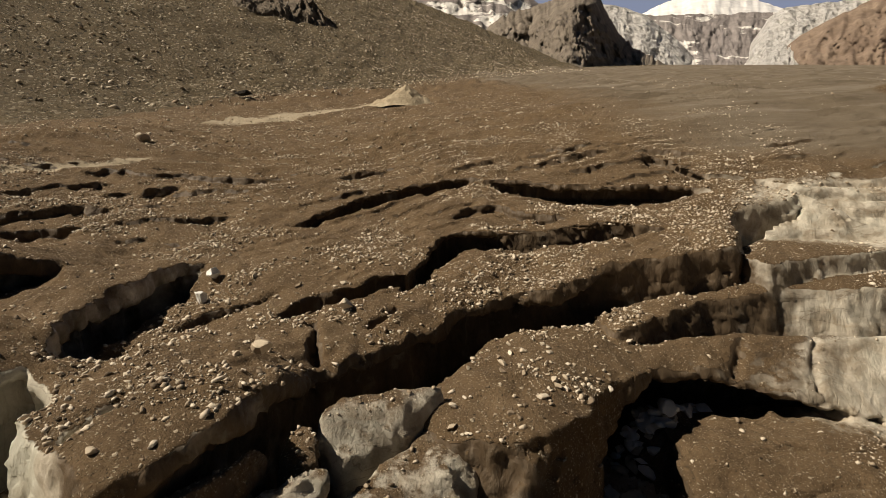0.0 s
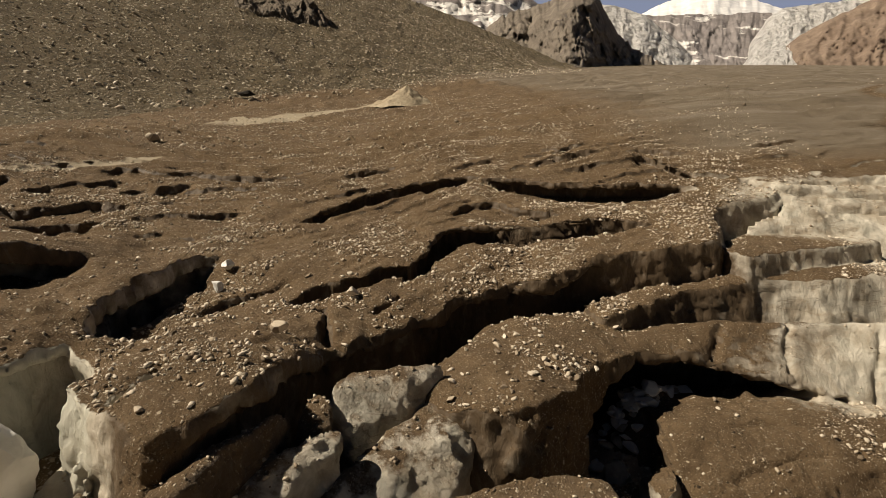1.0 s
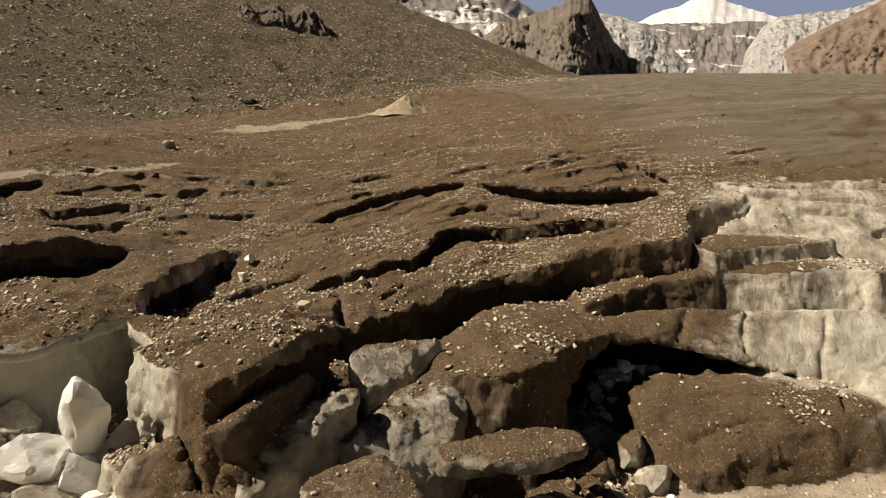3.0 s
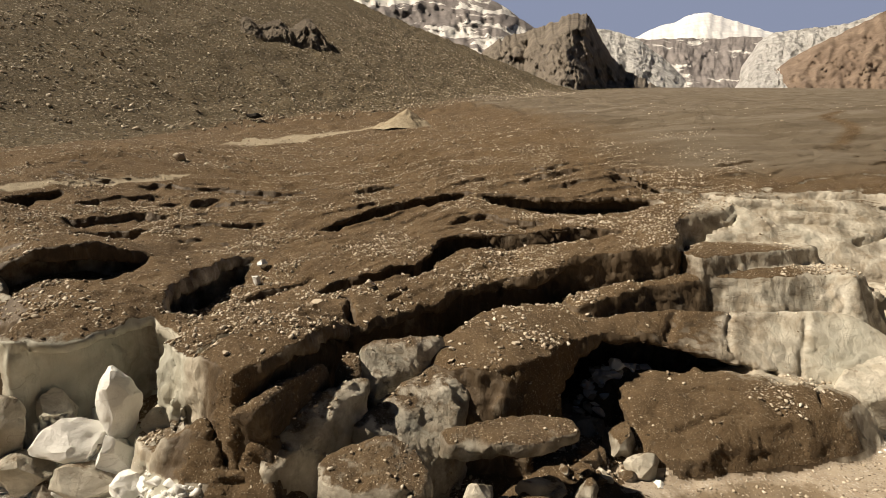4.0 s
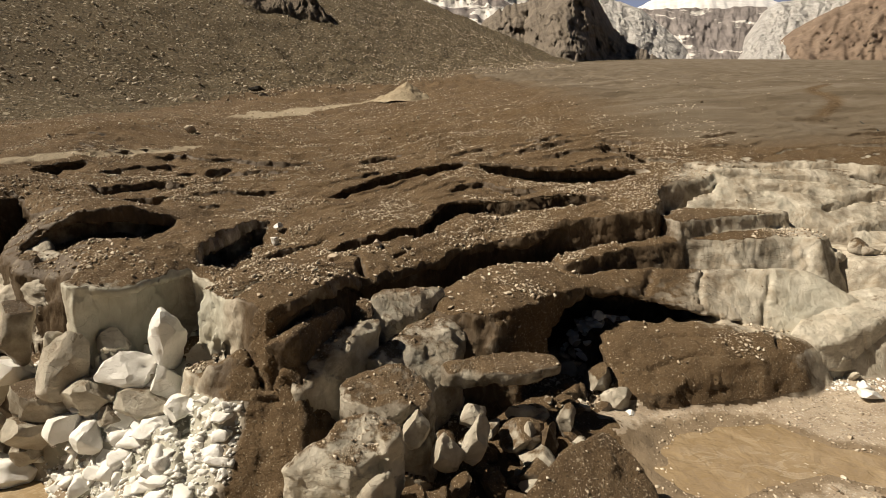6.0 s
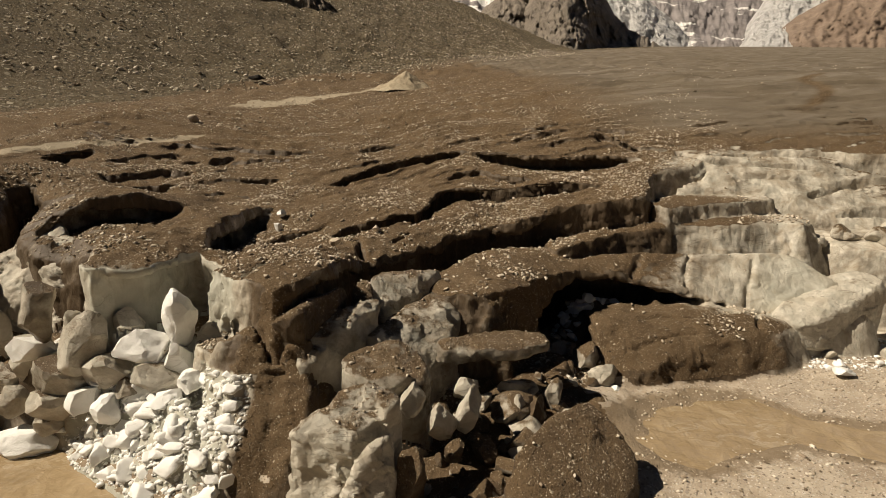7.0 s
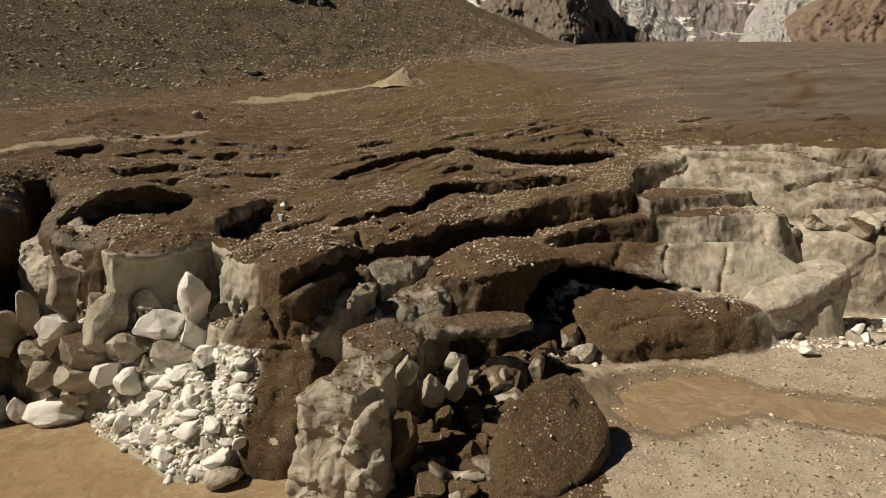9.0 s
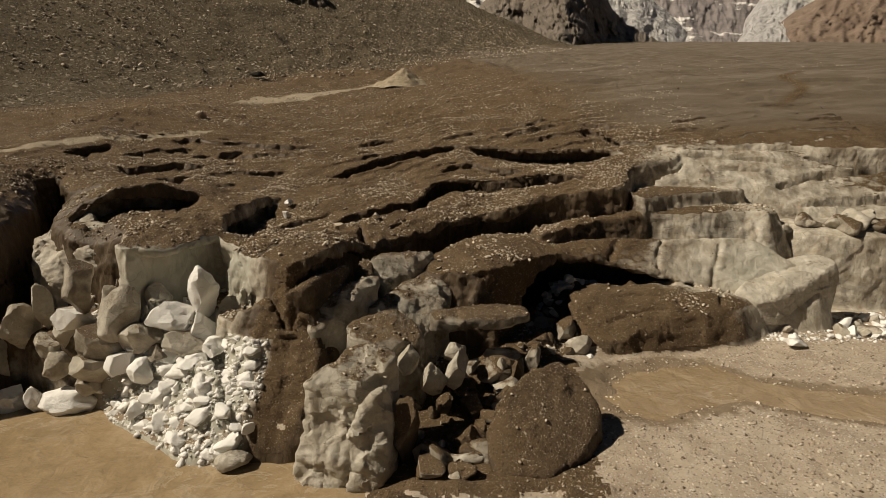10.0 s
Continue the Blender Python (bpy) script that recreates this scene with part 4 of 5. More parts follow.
mountain("rock_horn", "rugged grey-brown rock horn with a shaded steep flank", "mountain",
         [(0.03, 0.14), (0.058, 0.173), (0.073, 0.189), (0.093, 0.208), (0.123, 0.223), (0.162, 0.232), (0.182, 0.237), (0.212, 0.249), (0.231, 0.259), (0.251, 0.263), (0.263, 0.26),
          (0.272, 0.245), (0.281, 0.232), (0.294, 0.208), (0.31, 0.187), (0.336, 0.163), (0.378, 0.143), (0.42, 0.126), (0.46, 0.10)], 1100, 0.06, HORN, 0.023, (0.228, 0.20, 0.05), seed=8, lean=0.5)


# ---- water ----
def sheet(name, outline, z, material, label, category):
    bm = bmesh.new()
    bm.faces.new([bm.verts.new((x, y, z)) for x, y in outline])
    me = bpy.data.meshes.new(name)
    bm.to_mesh(me)
    bm.free()
    me.materials.append(material)
    return tagged(new(name, me), label, category, kind="structure")


sheet("pond_water", [(-400, 40), (-400, -250), (14, -250), (12, -40), (2, -6), (0, 2), (-4, 9), (-9, 14), (-30, 26), (-60, 40)], 0.0, WATER,
      "opaque brown meltwater pond with small ripples", "water")
xs = np.linspace(7, 60, 60)
bank = [(float(x), float(stream_line(x) + stream_half(x) + 0.9)) for x in xs] + [(float(x), float(stream_line(x) - stream_half(x) - 0.9)) for x in xs[::-1]]
stream = sheet("stream_water", bank, 0.86, WATER, "shallow silty brown stream crossing the gravel bar", "water")

# ---- loose ice and stones ----
from mathutils.bvhtree import BVHTree
TREE = BVHTree.FromPolygons(allP.tolist(), allF.tolist())


def land(x, y, high=60.0):
    hit = TREE.ray_cast(Vector((x, y, high)), Vector((0, 0, -1)))
    return (hit[0].z, hit[1]) if hit[0] else (0.0, Vector((0, 0, 1)))


def faceted(seed, cuts=16, level=3, rough=0.05, deep=0.36):
    """A broken lump of about unit radius: a ball cut by random planes, with uneven faces."""
    bm = bmesh.new()
    bmesh.ops.create_icosphere(bm, subdivisions=level, radius=1.0)
    P = np.array([v.co for v in bm.verts])
    F = np.array([[v.index for v in f.verts] for f in bm.faces])
    bm.free()
    rng = np.random.default_rng(seed)
    for _ in range(cuts):
        d = rng.normal(size=3)
        d /= np.linalg.norm(d)
        over = np.maximum(P @ d - rng.uniform(deep, deep + 0.39), 0)
        P = P - over[:, None] * d
    off = np.array([noise.fractal(Vector(p) * 1.7 + Vector((seed, 0, 0)), 0.9, 2.1, 4) for p in P])
    return P * (1 + rough * off)[:, None], F


def hewn(name, corners, bottom, material, label, seed=1, step=0.10, category="ice block", stones=40, calm=1.0, worn=0.10):
    """A standing block of broken ice under a hull of its upper corners, with the gravel that it carries as parts of its own."""
    hull = bmesh.new()
    for x, y, z in corners:
        hull.verts.new((x, y, z))
        hull.verts.new((x, y, bottom))
    bmesh.ops.convex_hull(hull, input=hull.verts)
    hull.normal_update()
    mid = sum((v.co for v in hull.verts), Vector()) / len(hull.verts)
    planes = set()
    for face in hull.faces:
        n = face.normal if face.normal.dot(face.verts[0].co - mid) > 0 else -face.normal
        planes.add((round(n.x, 3), round(n.y, 3), round(n.z, 3), round(n.dot(face.verts[0].co), 2)))
    hull.free()
    C = np.array(corners)
    x0, y0, z0 = C[:, 0].min() - 0.6, C[:, 1].min() - 0.6, bottom - 0.2
    gx, gy, gz = np.arange(x0, C[:, 0].max() + 0.6, step), np.arange(y0, C[:, 1].max() + 0.6, step), np.arange(z0, C[:, 2].max() + 0.6, step)
    shape = (len(gx), len(gy), len(gz))
    G = np.stack(np.meshgrid(gx, gy, gz, indexing="ij"), -1).astype(np.float32)
    for k in range(3):
        G[..., k] += calm * (0.20 * spread(shape, (1.1 / step,) * 3, seed * 11 + k) + 0.07 * spread(shape, (0.4 / step,) * 3, seed * 11 + 4 + k))
    f = np.zeros(shape, np.float32)
    for a, b, c, d in sorted(planes):
        f += np.exp(np.clip((a * G[..., 0] + b * G[..., 1] + c * G[..., 2] - d) / worn - 1.2, -40, 12))
    f = worn * np.log(f + 1e-12)
    P, F = nets(f, (x0, y0, z0), step)
    N = normals_of(P, F)
    P = weather(P, N, 0.8 * calm, 700 + seed)
    base = np.array([C[:, 0].mean(), C[:, 1].mean(), bottom])
    me = mesh_of(name, P - base, F, material)
    me.set_sharp_from_angle(angle=0.75)
    ob = tagged(new(name, me), label, category)
    ob.matrix_world = Matrix.Translation(base)
    flat = np.nonzero(N[:, 2] > 0.72)[0]
    if stones and len(flat) > 50:
        rng = np.random.default_rng(seed)
        PP, FF, at = [], [], 0
        for count, i in enumerate(rng.choice(flat, stones)):
            p, q = faceted(310 + int(rng.integers(5)), 9, 1, 0.12)
            r = (0.025 if count > 11 else 0.06) * 2.4 ** rng.uniform()
            p = p * np.array([r * 1.2, r * 0.9, r * 0.7]) @ np.array(Euler((0, 0, rng.uniform(0, 6))).to_matrix())
            if count < 12:
                one = new("stone", mesh_of("stone", p, q, STONE, smooth=False))
                one.parent = ob
                one.matrix_parent_inverse = Matrix.Identity(4)
                one.location = P[i] - base + np.array([0, 0, 0.3 * r])
            else:
                PP.append(p + P[i] - base)
                FF.append(q + at)
                at += len(p)
        if PP:
            cap = new("gravel_cap", mesh_of("gravel_cap", np.concatenate(PP), np.concatenate(FF), STONE, smooth=False))
            cap.parent = ob
            cap.matrix_parent_inverse = Matrix.Identity(4)
            tagged(cap, "loose pale gravel lying on top", kind="stuff")
    return ob


# slivers and towers of the broken front
hewn("ice_ridge", [(-8.5, 11.2, 7.6), (-8.4, 11.1, 7.9), (-7.5, 10.7, 8.3), (-6.9, 11.0, 8.6), (-6.4, 12.7, 8.6), (-5.5, 14.3, 8.6), (-5.3, 14.1, 7.7), (-6.1, 13.2, 7.6), (-7.0, 11.5, 7.4), (-7.9, 11.2, 7.0)], 0.5, BROWN_ICE,
     "dark gravel-coated ice ridge below the main wall", 2, stones=90)
hewn("ice_ridge", [(-7.3, 11.0, 6.7), (-7.0, 11.8, 7.0), (-6.2, 12.7, 7.6), (-5.0, 13.5, 7.9), (-3.7, 14.4, 8.0), (-3.6, 13.9, 7.7), (-4.6, 12.5, 7.0), (-5.9, 10.9, 6.2), (-6.9, 10.1, 5.6)], 0.5, FIN_ICE,
     "leaning ice ridge with brown crest and pale face", 3, stones=60)
hewn("ice_fragment", [(-5.0, 14.5, 7.7), (-4.9, 15.2, 8.3), (-4.4, 15.6, 8.8), (-3.9, 15.2, 8.4), (-3.8, 14.5, 7.5), (-4.4, 14.0, 7.4)], 1.0, BROWN_ICE,
     "small debris-coated ice pinnacle wedged in a crevasse", 4, stones=24, calm=0.6)
hewn("ice_fragment", [(-4.1, 16.8, 8.5), (-3.4, 17.7, 8.7), (-2.2, 17.6, 8.4), (-0.6, 18.4, 8.2), (0.0, 19.2, 8.2), (-0.6, 18.0, 7.3), (-2.0, 16.7, 7.2), (-3.5, 15.9, 7.0), (-4.0, 16.3, 7.6)], 1.0, FIN_ICE,
     "tilted silt-stained ice fragment wedged in a dark crevasse", 5, stones=40, calm=0.7)
hewn("ice_fin", [(-3.8, 13.2, 6.3), (-2.7, 15.2, 6.7), (-1.3, 17.1, 7.0), (0.2, 18.6, 7.3), (1.2, 17.6, 7.0), (1.1, 16.5, 6.3), (0.2, 14.6, 5.0), (-1.0, 13.4, 4.8), (-2.6, 12.6, 5.0)], 0.5, FIN_ICE,
     "pale leaning ice fin with brown silt along its crest", 6, stones=60)
hewn("ice_block", [(-4.9, 10.3, 6.0), (-4.3, 10.9, 6.5), (-3.5, 11.2, 6.7), (-2.3, 11.3, 6.8), (-1.2, 11.2, 6.4), (-0.6, 10.6, 5.6), (-1.0, 9.7, 5.4), (-2.6, 9.4, 5.6), (-4.1, 9.6, 5.6)], 0.5, DIRTY_ICE,
     "broken ice block capped with brown gravel", 7, stones=110)
hewn("ice_plank", [(-0.2, 13.5, 5.75), (1.9, 14.3, 5.85), (4.4, 15.2, 5.8), (5.9, 15.0, 5.5), (6.1, 14.4, 5.2), (3.8, 13.2, 5.4), (2.1, 12.9, 5.4), (0.2, 12.9, 5.4)], 4.75, DIRTY_ICE,
     "long ice slab topped with gravel lying across rubble", 8, stones=150, calm=0.9, worn=0.05)
hewn("ice_tower", [(-6.5, 5.6, 4.9), (-5.9, 6.1, 5.8), (-4.5, 7.0, 6.4), (-3.2, 7.5, 6.6), (-2.1, 7.1, 6.3), (-1.8, 6.9, 5.5), (-3.0, 5.8, 5.6), (-5.1, 5.4, 5.3), (-5.9, 5.4, 4.4), (-7.0, 5.4, 2.6), (-6.1, 4.9, 1.0), (-5.0, 4.8, 1.8), (-3.6, 5.1, 4.0)], -0.5, CROWN_ICE,
     "bulging pale ice tower with a brown gravelly crown", 9, stones=130, calm=1.3, category='ice tower', worn=0.22)
hewn("ice_tower", [(-3.7, 4.8, 4.3), (-2.9, 5.5, 5.2), (-2.0, 5.9, 5.2), (-1.9, 5.7, 4.2), (-2.2, 4.5, 2.6), (-3.5, 4.8, 2.4), (-4.3, 4.3, 0.6), (-2.7, 4.3, 0.5)], -0.5, PALE_ICE,
     "narrow pale ice pillar split from a larger tower", 10, stones=0, calm=1.1, category='ice tower', worn=0.18)
# ice at the foot of the cliff by the pond
hewn("ice_block", [(-12.9, 13.1, 6.4), (-12.7, 14.3, 6.8), (-10.9, 14.4, 6.8), (-10.0, 13.6, 6.2), (-10.6, 13.8, 4.2), (-11.1, 13.8, 3.4), (-13.2, 14.4, 3.4), (-13.8, 14.7, 4.6)], 0.0, PALE_ICE,
     "white ice block with a brown silty top below the wall", 51, stones=20, calm=0.8)
hewn("ice_block", [(-26.3, 19.2, 9.3), (-26.5, 21.1, 10.0), (-24.0, 20.4, 10.2), (-22.4, 19.1, 9.7), (-21.9, 17.9, 9.0), (-23.7, 18.0, 7.4), (-25.8, 18.6, 6.2), (-26.7, 19.4, 7.2)], 0.0, GREY_ICE,
     "rounded tan ice shoulder stained with silt beside the cliff", 52, stones=30, calm=1.4, step=0.12, worn=0.3)
hewn("ice_block", [(-29.2, 20.5, 8.4), (-28.6, 22.0, 10.0), (-27.2, 22.8, 11.0), (-25.6, 22.0, 10.6), (-25.2, 20.2, 9.4), (-25.8, 18.6, 7.4), (-27.8, 18.6, 6.6)], 0.0, GREY_ICE,
     "smooth tan ice hump beside a dark cleft", 53, stones=0, calm=1.4, step=0.12, worn=0.3)
hewn("ice_block", [(-28.6, 24.6, 9.6), (-28.0, 25.8, 11.0), (-26.8, 26.0, 11.4), (-25.9, 25.0, 11.2), (-26.6, 23.6, 10.0)], 4.0, GREY_ICE,
     "small pale ice hump beside a dark cleft", 54, stones=0, step=0.12, calm=1.2, worn=0.25)

def lump(name, at, size, turn, material, label, seed, category="ice block", level=4, cuts=18):
    """One broken block, resting where it lies."""
    P, F = faceted(seed, cuts, level, 0.09, 0.52 if category != "boulder" else 0.36)
    P = P * np.array(size) * 0.92
    out = P / np.linalg.norm(P, axis=1)[:, None]
    sp = 0.55 * min(size)
    P = P + out * (min(size) * (0.035 * (1 - 2.2 * np.abs(noise3(P + seed, sp, seed))) + 0.025 * (1 - 2.2 * np.abs(noise3(P + seed, sp * 0.45, seed + 1)))))[:, None]
    me = mesh_of(name, P, F, material)
    me.set_sharp_from_angle(angle=0.42)
    ob = tagged(new(name, me), label, category)
    ob.matrix_world = pose(*at, *turn)
    return ob


# left of the snout: clean ice fallen from the cliff
PALE = "pale clean ice block fallen below the ice cliff"
lump("ice_block", (-16.0, 12.8, 5.8), (1.8, 1.35, 1.5), (10, 5, 20), WHITE_ICE, "rounded white ice boulder lodged below the cliff", 11)
lump("ice_block", (-14.0, 13.4, 7.2), (1.15, 1.0, 1.75), (0, 6, 10), WHITE_ICE, "pointed white ice fin standing against the cliff", 12)
lump("ice_block", (-13.9, 12.7, 5.0), (0.95, 0.8, 1.5), (0, -6, 40), WHITE_ICE, PALE, 13)
lump("ice_block", (-15.8, 12.1, 3.6), (1.05, 0.8, 0.95), (0, 0, 70), WHITE_ICE, PALE, 14)
lump("ice_block", (-18.5, 12.2, 6.4), (1.5, 0.8, 2.1), (-12, 22, 15), GREY_ICE, "grey ice plate leaning on the cliff", 15)
lump("ice_block", (-19.9, 12.6, 4.4), (2.4, 1.5, 1.6), (0, 10, 25), DIRTY_ICE, "silt-stained ice block below the cliff", 16)
lump("ice_block", (-17.4, 12.0, 4.6), (1.7, 1.2, 1.2), (10, -10, 5), GREY_ICE, PALE, 17)
lump("ice_block", (-14.6, 11.9, 4.4), (1.6, 1.0, 1.0), (0, 20, 30), GREY_ICE, PALE, 18)
lump("ice_block", (-21.5, 13.2, 7.6), (1.3, 1.2, 1.9), (0, 0, 30), DIRTY_ICE, "dirty ice shoulder beside the cliff", 19)
lump("ice_block", (-22.6, 13.6, 4.6), (1.5, 1.0, 2.1), (6, 12, 20), GREY_ICE, "grey ice pinnacle in shade by the cliff", 20)
lump("ice_block", (-24.7, 14.4, 5.6), (0.8, 0.7, 1.9), (0, -8, 0), GREY_ICE, "pointed grey ice spike beside the pond", 21)
lump("ice_floe", (-22.6, 12.0, 0.45), (2.0, 1.1, 1.1), (0, 0, 15), WHITE_ICE, "white ice lump stranded in the brown pond", 22, "ice floe")
lump("ice_floe", (-24.5, 12.1, 0.5), (0.8, 0.6, 1.2), (0, 10, 0), WHITE_ICE, "white ice spike stranded in the brown pond", 23, "ice floe")
lump("ice_floe", (-26.2, 12.3, 0.55), (1.1, 0.8, 1.4), (0, -12, 40), WHITE_ICE, "white ice lump stranded in the brown pond", 24, "ice floe")
lump("ice_block", (-10.2, 6.4, 0.35), (1.1, 0.7, 0.6), (0, 0, 20), GREY_ICE, "dirty ice lump at the water's edge", 25)

for k, (x, y, z, sx, sy, sz, mat) in enumerate([
        (-20.6, 12.0, 3.0, 1.5, 1.1, 1.2, GREY_ICE), (-18.6, 11.4, 3.4, 1.3, 1.0, 1.0, WHITE_ICE), (-17.0, 11.0, 3.0, 1.2, 0.9, 0.9, WHITE_ICE), (-19.4, 13.0, 6.4, 1.1, 0.9, 1.6, GREY_ICE),
        (-16.9, 13.6, 6.7, 0.9, 0.7, 1.1, GREY_ICE), (-15.2, 13.0, 4.9, 1.0, 0.8, 0.8, GREY_ICE), (-13.0, 11.6, 4.4, 1.1, 0.8, 1.0, WHITE_ICE), (-12.2, 12.0, 5.2, 0.9, 0.7, 1.2, GREY_ICE),
        (-21.9, 12.9, 5.6, 1.2, 1.0, 1.1, WHITE_ICE), (-23.0, 13.2, 2.6, 1.5, 1.0, 1.3, GREY_ICE), (-21.2, 12.4, 1.6, 1.3, 0.9, 0.9, GREY_ICE), (-24.2, 13.6, 3.4, 1.2, 0.9, 1.6, GREY_ICE),
        (-26.2, 14.0, 4.4, 1.4, 1.0, 1.9, GREY_ICE), (-27.8, 14.2, 2.6, 1.6, 1.0, 1.7, GREY_ICE), (-16.3, 11.6, 4.0, 0.8, 0.7, 0.7, DIRTY_ICE), (-13.8, 11.2, 3.6, 0.9, 0.7, 0.8, WHITE_ICE)]):
    lump("ice_block", (x, y, z), (sx, sy, sz), (8 * math.sin(k * 2.1), 14 * math.cos(k * 1.7), 47 * k), mat,
         "clean white ice block in the jumble below the cliff" if mat is WHITE_ICE else "grey ice block in the jumble below the cliff", 120 + k)

# the collapsed middle of the front
lump("ice_block", (-0.1, 9.0, 3.6), (0.95, 0.85, 1.2), (0, 0, 10), GREY_ICE, "pale rounded ice block among broken ice", 31)
lump("ice_block", (0.6, 8.1, 2.5), (0.55, 0.5, 0.8), (0, 15, 0), BROWN_ICE, "brown wedge of dirty ice in the rubble", 32)
lump("ice_block", (1.3, 9.6, 3.8), (0.8, 0.8, 1.4), (0, 8, 20), GREY_ICE, "pale upright ice block among broken ice", 33)
lump("ice_block", (4.0, 12.0, 2.5), (1.7, 1.2, 0.9), (0, 8, 15), DIRTY_ICE, "flat silt-covered ice block on the rubble", 34)
lump("ice_block", (1.2, 11.2, 4.2), (1.1, 0.8, 0.8), (10, 0, 40), GREY_ICE, "pale ice block among broken ice", 35)
lump("ice_block", (4.1, 11.5, 2.6), (0.55, 0.5, 1.1), (0, -10, 0), GREY_ICE, "pale pointed ice splinter in the rubble", 36)
lump("ice_block", (5.0, 11.7, 2.4), (0.75, 0.7, 1.2), (0, 12, 30), BROWN_ICE, "brown pointed ice block in the rubble", 37)
lump("ice_block", (4.2, 10.1, 1.5), (1.3, 1.0, 1.3), (14, -20, 25), BROWN_ICE, "brown flat-faced ice block", 38, cuts=9)
lump("ice_block", (6.2, 13.2, 2.8), (0.7, 0.6, 1.1), (0, 0, 0), DIRTY_ICE, "silt-stained ice block in the rubble", 39)
lump("ice_block", (1.7, 6.4, 1.2), (0.95, 0.7, 1.3), (0, 12, 10), BROWN_ICE, "debris-coated ice block at the front", 40)
lump("ice_block", (2.6, 7.2, 1.4), (0.55, 0.5, 0.9), (0, -14, 20), BROWN_ICE, "debris-coated ice block at the front", 41)
hewn("ice_boulder", [(2.7, 6.0, 2.0), (3.8, 7.2, 3.9), (5.4, 8.3, 4.5), (7.1, 9.2, 4.5), (8.3, 8.4, 3.6), (8.8, 7.2, 2.4), (7.6, 5.4, 1.3), (5.5, 4.0, 1.1), (3.2, 4.4, 1.1)], 0.2, BROWN_ICE,
     "huge toppled ice block coated with brown gravel", 42, stones=300, calm=0.6, category='ice boulder')
lump("ice_block", (-1.5, 5.8, 2.2), (0.9, 0.9, 2.2), (0, 6, 0), BROWN_ICE, "dark wet ice pillar in shade", 43)
lump("ice_block", (-1.4, 9.2, 4.6), (0.9, 0.7, 1.0), (0, 6, 30), GREY_ICE, "pale ice block among broken ice", 44)
lump("ice_block", (-1.8, 2.6, 0.5), (1.2, 0.8, 1.0), (0, 0, 0), BROWN_ICE, "debris-coated ice block at the front", 45)
lump("ice_block", (8.3, 20.4, 2.0), (0.9, 0.9, 0.9), (0, 12, 30), GREY_ICE, "white ice block at the mouth of a dark cave", 46)
lump("ice_block", (9.5, 18.6, 2.5), (1.4, 1.0, 1.2), (0, 0, 60), DIRTY_ICE, "silt-stained ice block against the stranded lobe", 47)
lump("ice_block", (10.3, 17.0, 1.9), (1.4, 0.9, 1.0), (0, 14, 20), GREY_ICE, "cracked ice block against the stranded lobe", 48)
lump("ice_block", (10.7, 16.2, 1.1), (0.8, 0.6, 0.7), (0, 0, 0), WHITE_ICE, "white ice block on the gravel", 49)
lump("ice_block", (9.2, 16.4, 1.3), (1.1, 0.8, 1.0), (0, 0, 45), DIRTY_ICE, "silt-stained ice block on the rubble", 50)
lump("ice_block", (7.6, 17.4, 1.7), (1.3, 1.0, 1.3), (0, 9, 10), BROWN_ICE, "brown ice block at the foot of the ridge", 51)

# right of the snout
hewn("ice_slab", [(23.9, 22.4, 4.2), (26.3, 24.0, 5.0), (29.5, 25.3, 6.0), (31.6, 25.4, 6.5), (32.7, 23.7, 6.2), (32.7, 23.5, 5.6), (28.0, 22.2, 4.6), (27.0, 21.3, 4.0), (25.3, 21.2, 3.6)], 1.8, PALE_ICE,
     "pale tilted ice slab with a worn edge", 55, stones=0, calm=0.7)
lump("ice_slab", (26.6, 18.5, 1.45), (1.2, 0.7, 0.4), (0, 4, 15), WHITE_ICE, "flat white ice slab lying on gravel", 52)

def jagged(seed):
    P, F = faceted(seed, 12, 3, 0.06)
    out = P / np.linalg.norm(P, axis=1)[:, None]
    return P + out * (0.03 * (1 - 2.2 * np.abs(noise3(P + seed, 0.6, seed))) + 0.025 * (1 - 2.2 * np.abs(noise3(P + seed, 0.28, seed + 1))))[:, None], F


FEW = [jagged(200 + k) for k in range(10)]
CHUNK_MESHES = {}


def chunk_mesh(k, material, name):
    key = (k, material.name, name)
    if key not in CHUNK_MESHES:
        P, F = FEW[k]
        CHUNK_MESHES[key] = mesh_of(name, P, F, material, smooth=False)
    return CHUNK_MESHES[key]


def strew(name, count, outline, sizes, materials, label, group, category, seed, sink=0.25, steep=0.2, flat=0.75, under=99.0, high=60.0):
    """Separate pieces laid over a stretch of ground."""
    rng = np.random.default_rng(seed)
    ox, oy = [p[0] for p in outline], [p[1] for p in outline]
    done = tries = 0
    while done < count and tries < count * 30:
        tries += 1
        x, y = rng.uniform(min(ox), max(ox)), rng.uniform(min(oy), max(oy))
        if inside(np.array([x]), np.array([y]), outline)[0] < 0:
            continue
        z, n = land(x, y, high)
        if n.z < steep or z > under:
            continue
        r = sizes[0] * (sizes[1] / sizes[0]) ** (rng.uniform() ** 1.7)
        ob = tagged(new(name, chunk_mesh(int(rng.integers(10)), materials[int(rng.integers(len(materials)))], name)), label, category, group)
        ob.matrix_world = pose(x, y, z + r * (flat - sink) * 0.6, *rng.uniform(-25, 25, 2), rng.uniform(0, 360)) @ Matrix.Diagonal((r * rng.uniform(0.8, 1.3), r * rng.uniform(0.7, 1.0), r * flat * rng.uniform(0.8, 1.1), 1))
        done += 1


